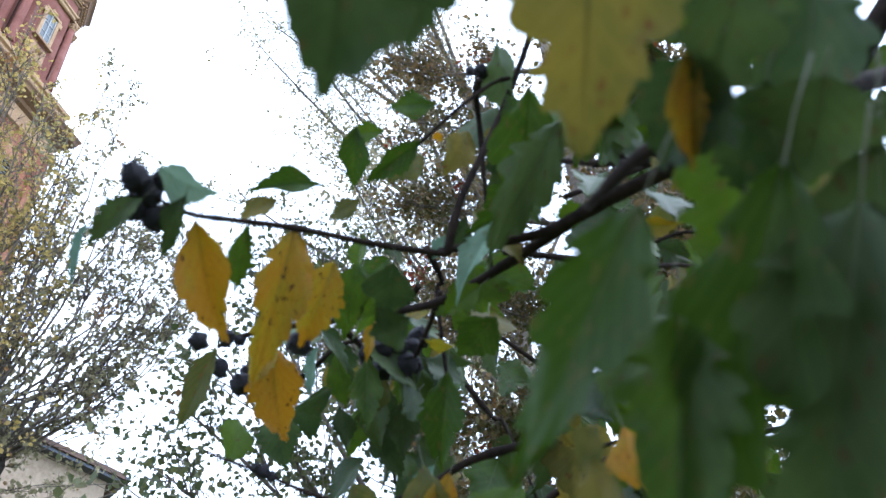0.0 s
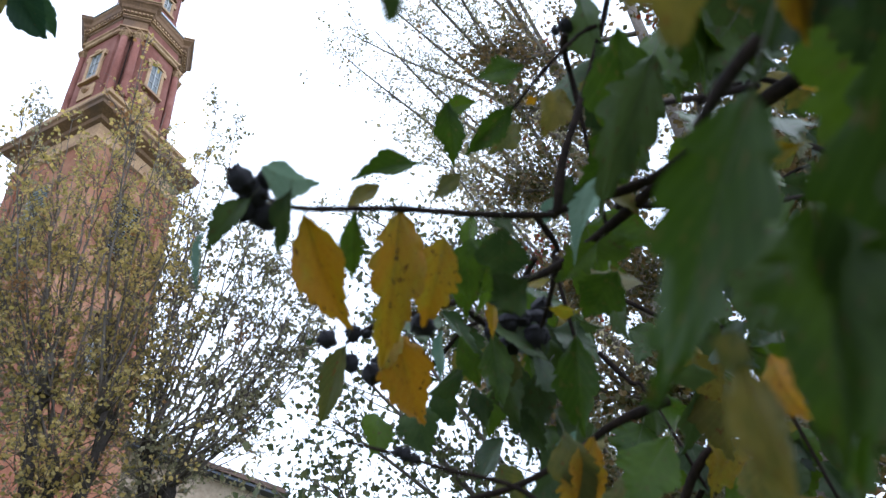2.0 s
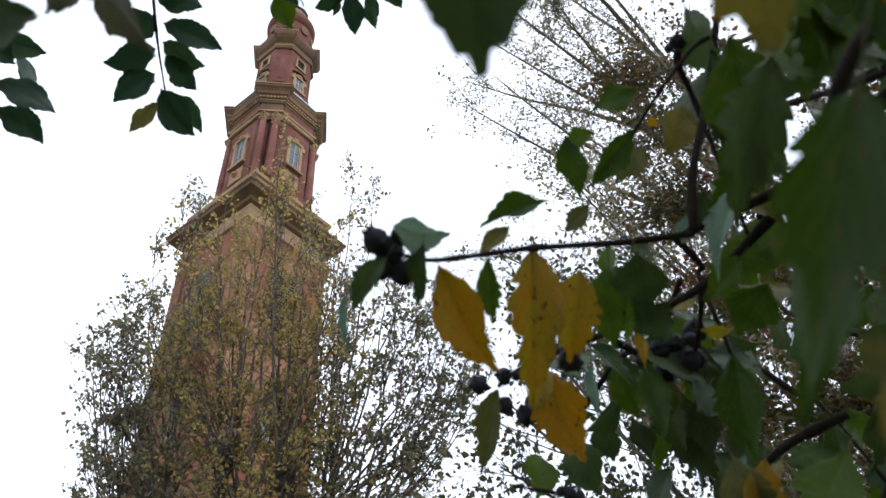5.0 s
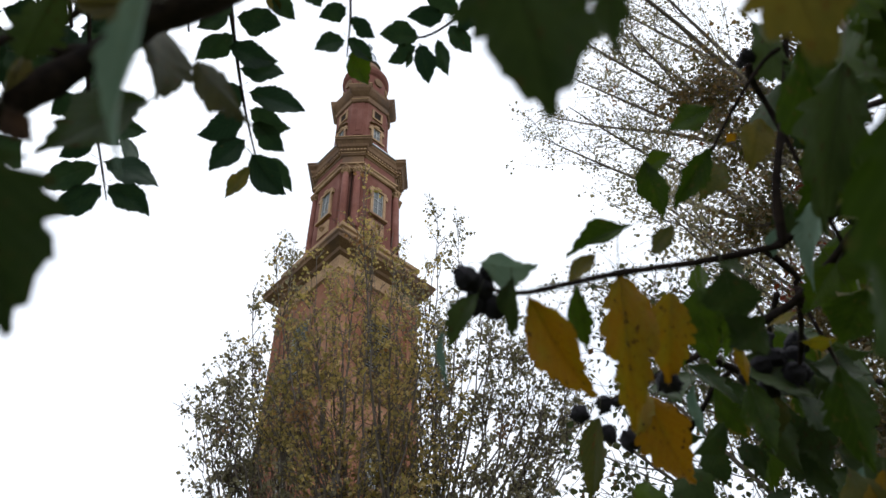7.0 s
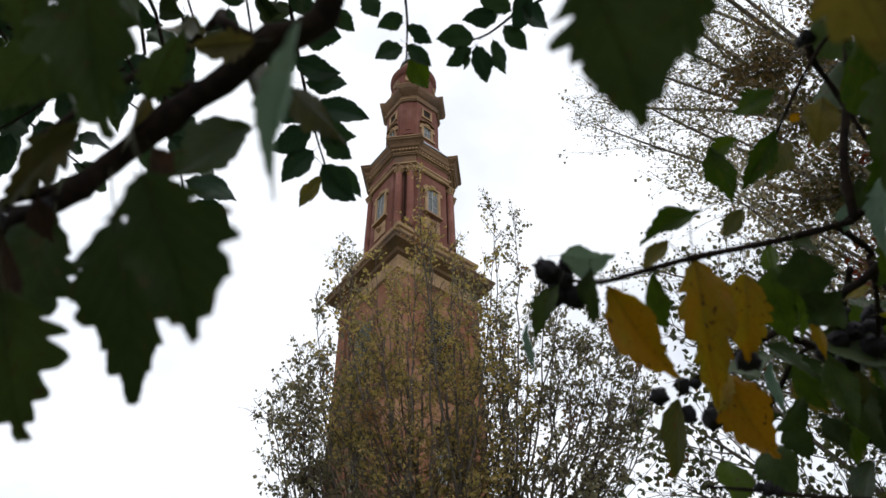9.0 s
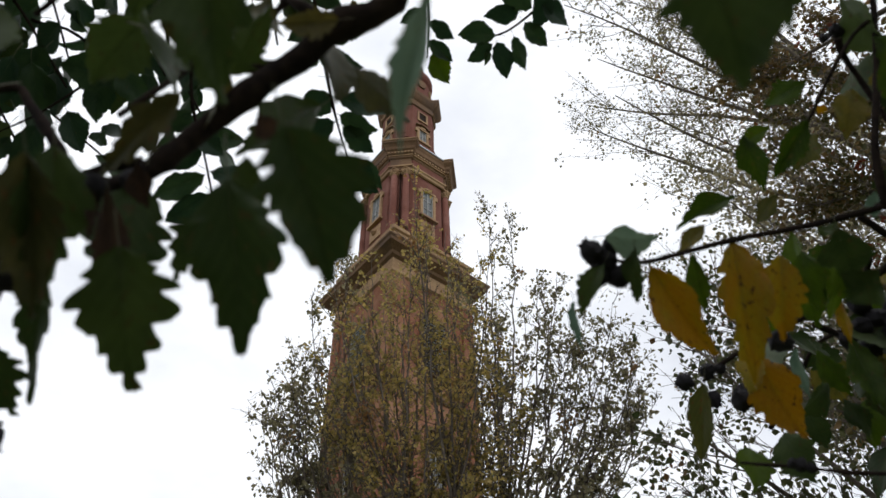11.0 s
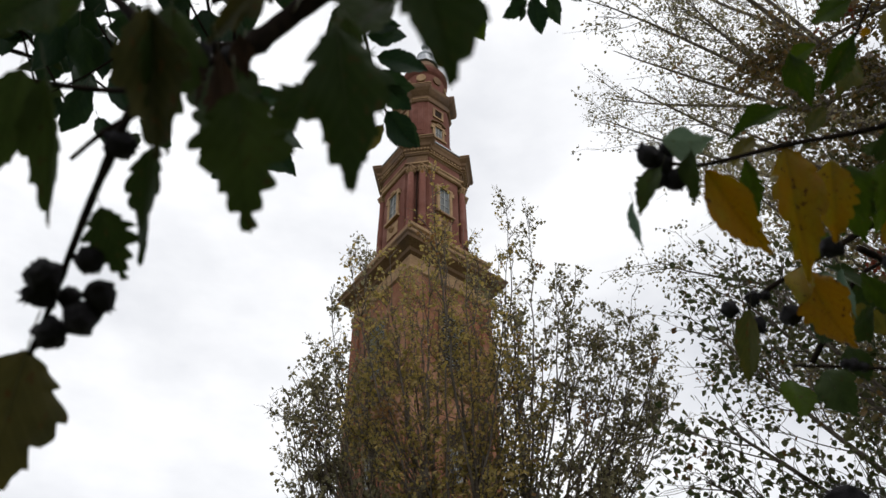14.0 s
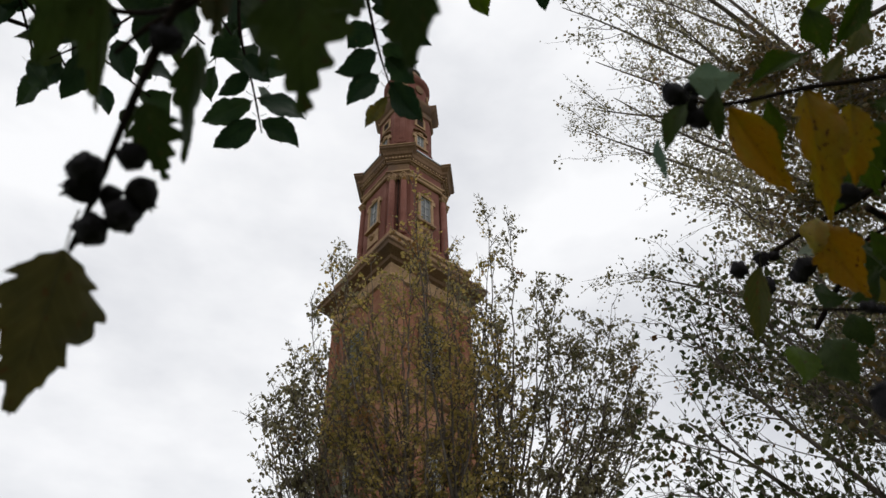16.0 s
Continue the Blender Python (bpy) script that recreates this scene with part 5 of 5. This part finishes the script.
hang(elm, "ovate", ELM, (
    (0.102, 0.462, 2.503, 0.063, 0.442, 2.506, 0.0270, 15),
    (0.124, 0.437, 2.512, 0.102, 0.481, 2.482, 0.0274, 2),
    (-0.116, 0.466, 2.502, -0.090, 0.482, 2.485, 0.0224, -11),
    (-0.081, 0.450, 2.514, -0.060, 0.469, 2.494, 0.0270, -24),
    (-0.309, 0.582, 2.387, -0.250, 0.596, 2.384, 0.0324, 13),
    (-0.164, 0.519, 2.467, -0.108, 0.527, 2.458, 0.0302, 0),
    (-0.160, 0.507, 2.474, -0.196, 0.529, 2.443, 0.0310, -13),
    (-0.157, 0.490, 2.485, -0.108, 0.495, 2.477, 0.0330, 24),
    (-0.163, 0.478, 2.490, -0.199, 0.494, 2.463, 0.0307, 11),
    (-0.169, 0.448, 2.504, -0.135, 0.462, 2.491, 0.0274, -2),))
hang(elm, "ovate", OLIVE, (
    (-0.128, 0.618, 2.369, -0.156, 0.646, 2.341, 0.0235, 15),
    (-0.122, 0.461, 2.504, -0.109, 0.481, 2.484, 0.0181, 10),))
hang(elm, "ovate", ELM, (
    (-0.123, 0.583, 2.347, -0.084, 0.621, 2.322, 0.0340, 10),))
hang(elm, "ovate", GREEN, (
    (-0.020, 0.515, 2.482, 0.000, 0.542, 2.454, 0.0288, 0),))
hang(elm, "ovate", ELM, (
    (-0.286, 0.608, 2.343, -0.226, 0.623, 2.333, 0.0393, -25),
    (-0.282, 0.631, 2.329, -0.234, 0.651, 2.312, 0.0340, -22),
    (-0.289, 0.631, 2.328, -0.332, 0.651, 2.291, 0.0319, -19),
    (-0.293, 0.611, 2.340, -0.348, 0.622, 2.306, 0.0328, -16),
    (-0.296, 0.583, 2.357, -0.327, 0.598, 2.328, 0.0310, -13),
    (-0.302, 0.565, 2.366, -0.268, 0.585, 2.349, 0.0306, -10),
    (-0.305, 0.547, 2.375, -0.335, 0.557, 2.350, 0.0304, -7),))
hang(elm, "ovate", ELM, (
    (-0.513, 0.503, 2.417, -0.539, 0.547, 2.363, 0.0501, -25),
    (-0.496, 0.512, 2.420, -0.489, 0.565, 2.379, 0.0458, -22),
    (-0.494, 0.574, 2.383, -0.513, 0.612, 2.333, 0.0356, -19),
    (-0.522, 0.581, 2.364, -0.537, 0.594, 2.333, 0.0229, -16),
    (-0.484, 0.609, 2.364, -0.469, 0.634, 2.340, 0.0301, -13),
    (-0.464, 0.568, 2.402, -0.444, 0.606, 2.373, 0.0372, -10),
    (-0.426, 0.539, 2.437, -0.428, 0.580, 2.398, 0.0369, -7),
    (-0.407, 0.530, 2.450, -0.380, 0.576, 2.420, 0.0367, -4),
    (-0.373, 0.509, 2.473, -0.408, 0.494, 2.456, 0.0366, -1),))
leafy_twig(elm, (-0.294, 0.297, 2.717), (-0.224, 0.538, 2.526), 14, "ovate", 0.052, (ELM, ELM, ELM, DEEP,), 60, 0.05)
leafy_twig(elm, (-0.411, 0.336, 2.725), (-0.304, 0.537, 2.565), 16, "ovate", 0.052, (ELM, ELM, ELM, DEEP,), 61, 0.05)
leafy_twig(elm, (-0.524, 0.342, 2.734), (-0.409, 0.574, 2.566), 18, "ovate", 0.052, (ELM, ELM, ELM, DEEP,), 62, 0.05)
leafy_twig(elm, (-0.612, 0.334, 2.693), (-0.521, 0.594, 2.566), 18, "ovate", 0.052, (ELM, ELM, ELM, DEEP,), 63, 0.05)
leafy_twig(elm, (-0.643, 0.517, 2.603), (-0.392, 0.641, 2.531), 16, "ovate", 0.052, (ELM, ELM, ELM, DEEP,), 64, 0.05)
leafy_twig(elm, (-0.702, 0.381, 2.624), (-0.610, 0.653, 2.474), 16, "ovate", 0.052, (ELM, ELM, ELM, DEEP,), 65, 0.05)
leafy_twig(elm, (-0.189, 0.378, 2.661), (-0.202, 0.521, 2.540), 10, "ovate", 0.052, (ELM, ELM, ELM, DEEP,), 66, 0.05)
leafy_twig(elm, (-0.681, 0.602, 2.529), (-0.462, 0.689, 2.465), 12, "ovate", 0.052, (ELM, ELM, ELM, DEEP,), 67, 0.05)
leafy_twig(elm, (-0.440, 0.596, 2.603), (-0.323, 0.647, 2.489), 8, "ovate", 0.052, (ELM, ELM, ELM, DEEP,), 68, 0.05)
leafy_twig(elm, (0.028, 0.339, 2.687), (0.103, 0.460, 2.560), 8, "ovate", 0.052, (ELM, ELM, ELM, DEEP,), 69, 0.05)
leafy_twig(elm, (-0.116, 0.348, 2.680), (-0.085, 0.466, 2.561), 6, "ovate", 0.052, (ELM, ELM, ELM, DEEP,), 70, 0.05)
leafy_twig(elm, (-0.623, 0.403, 2.526), (-0.463, 0.544, 2.417), 17, "ovate", 0.052, (ELM, ELM, ELM, DEEP,), 71, 0.05)
leafy_twig(elm, (-0.507, 0.394, 2.588), (-0.355, 0.548, 2.457), 17, "ovate", 0.052, (ELM, ELM, ELM, DEEP,), 72, 0.05)
leafy_twig(elm, (-0.392, 0.411, 2.568), (-0.282, 0.508, 2.476), 12, "ovate", 0.052, (ELM, ELM, ELM, DEEP,), 73, 0.05)
leafy_twig(elm, (-0.648, 0.506, 2.464), (-0.512, 0.597, 2.358), 10, "ovate", 0.052, (ELM, ELM, ELM, DEEP,), 74, 0.05)
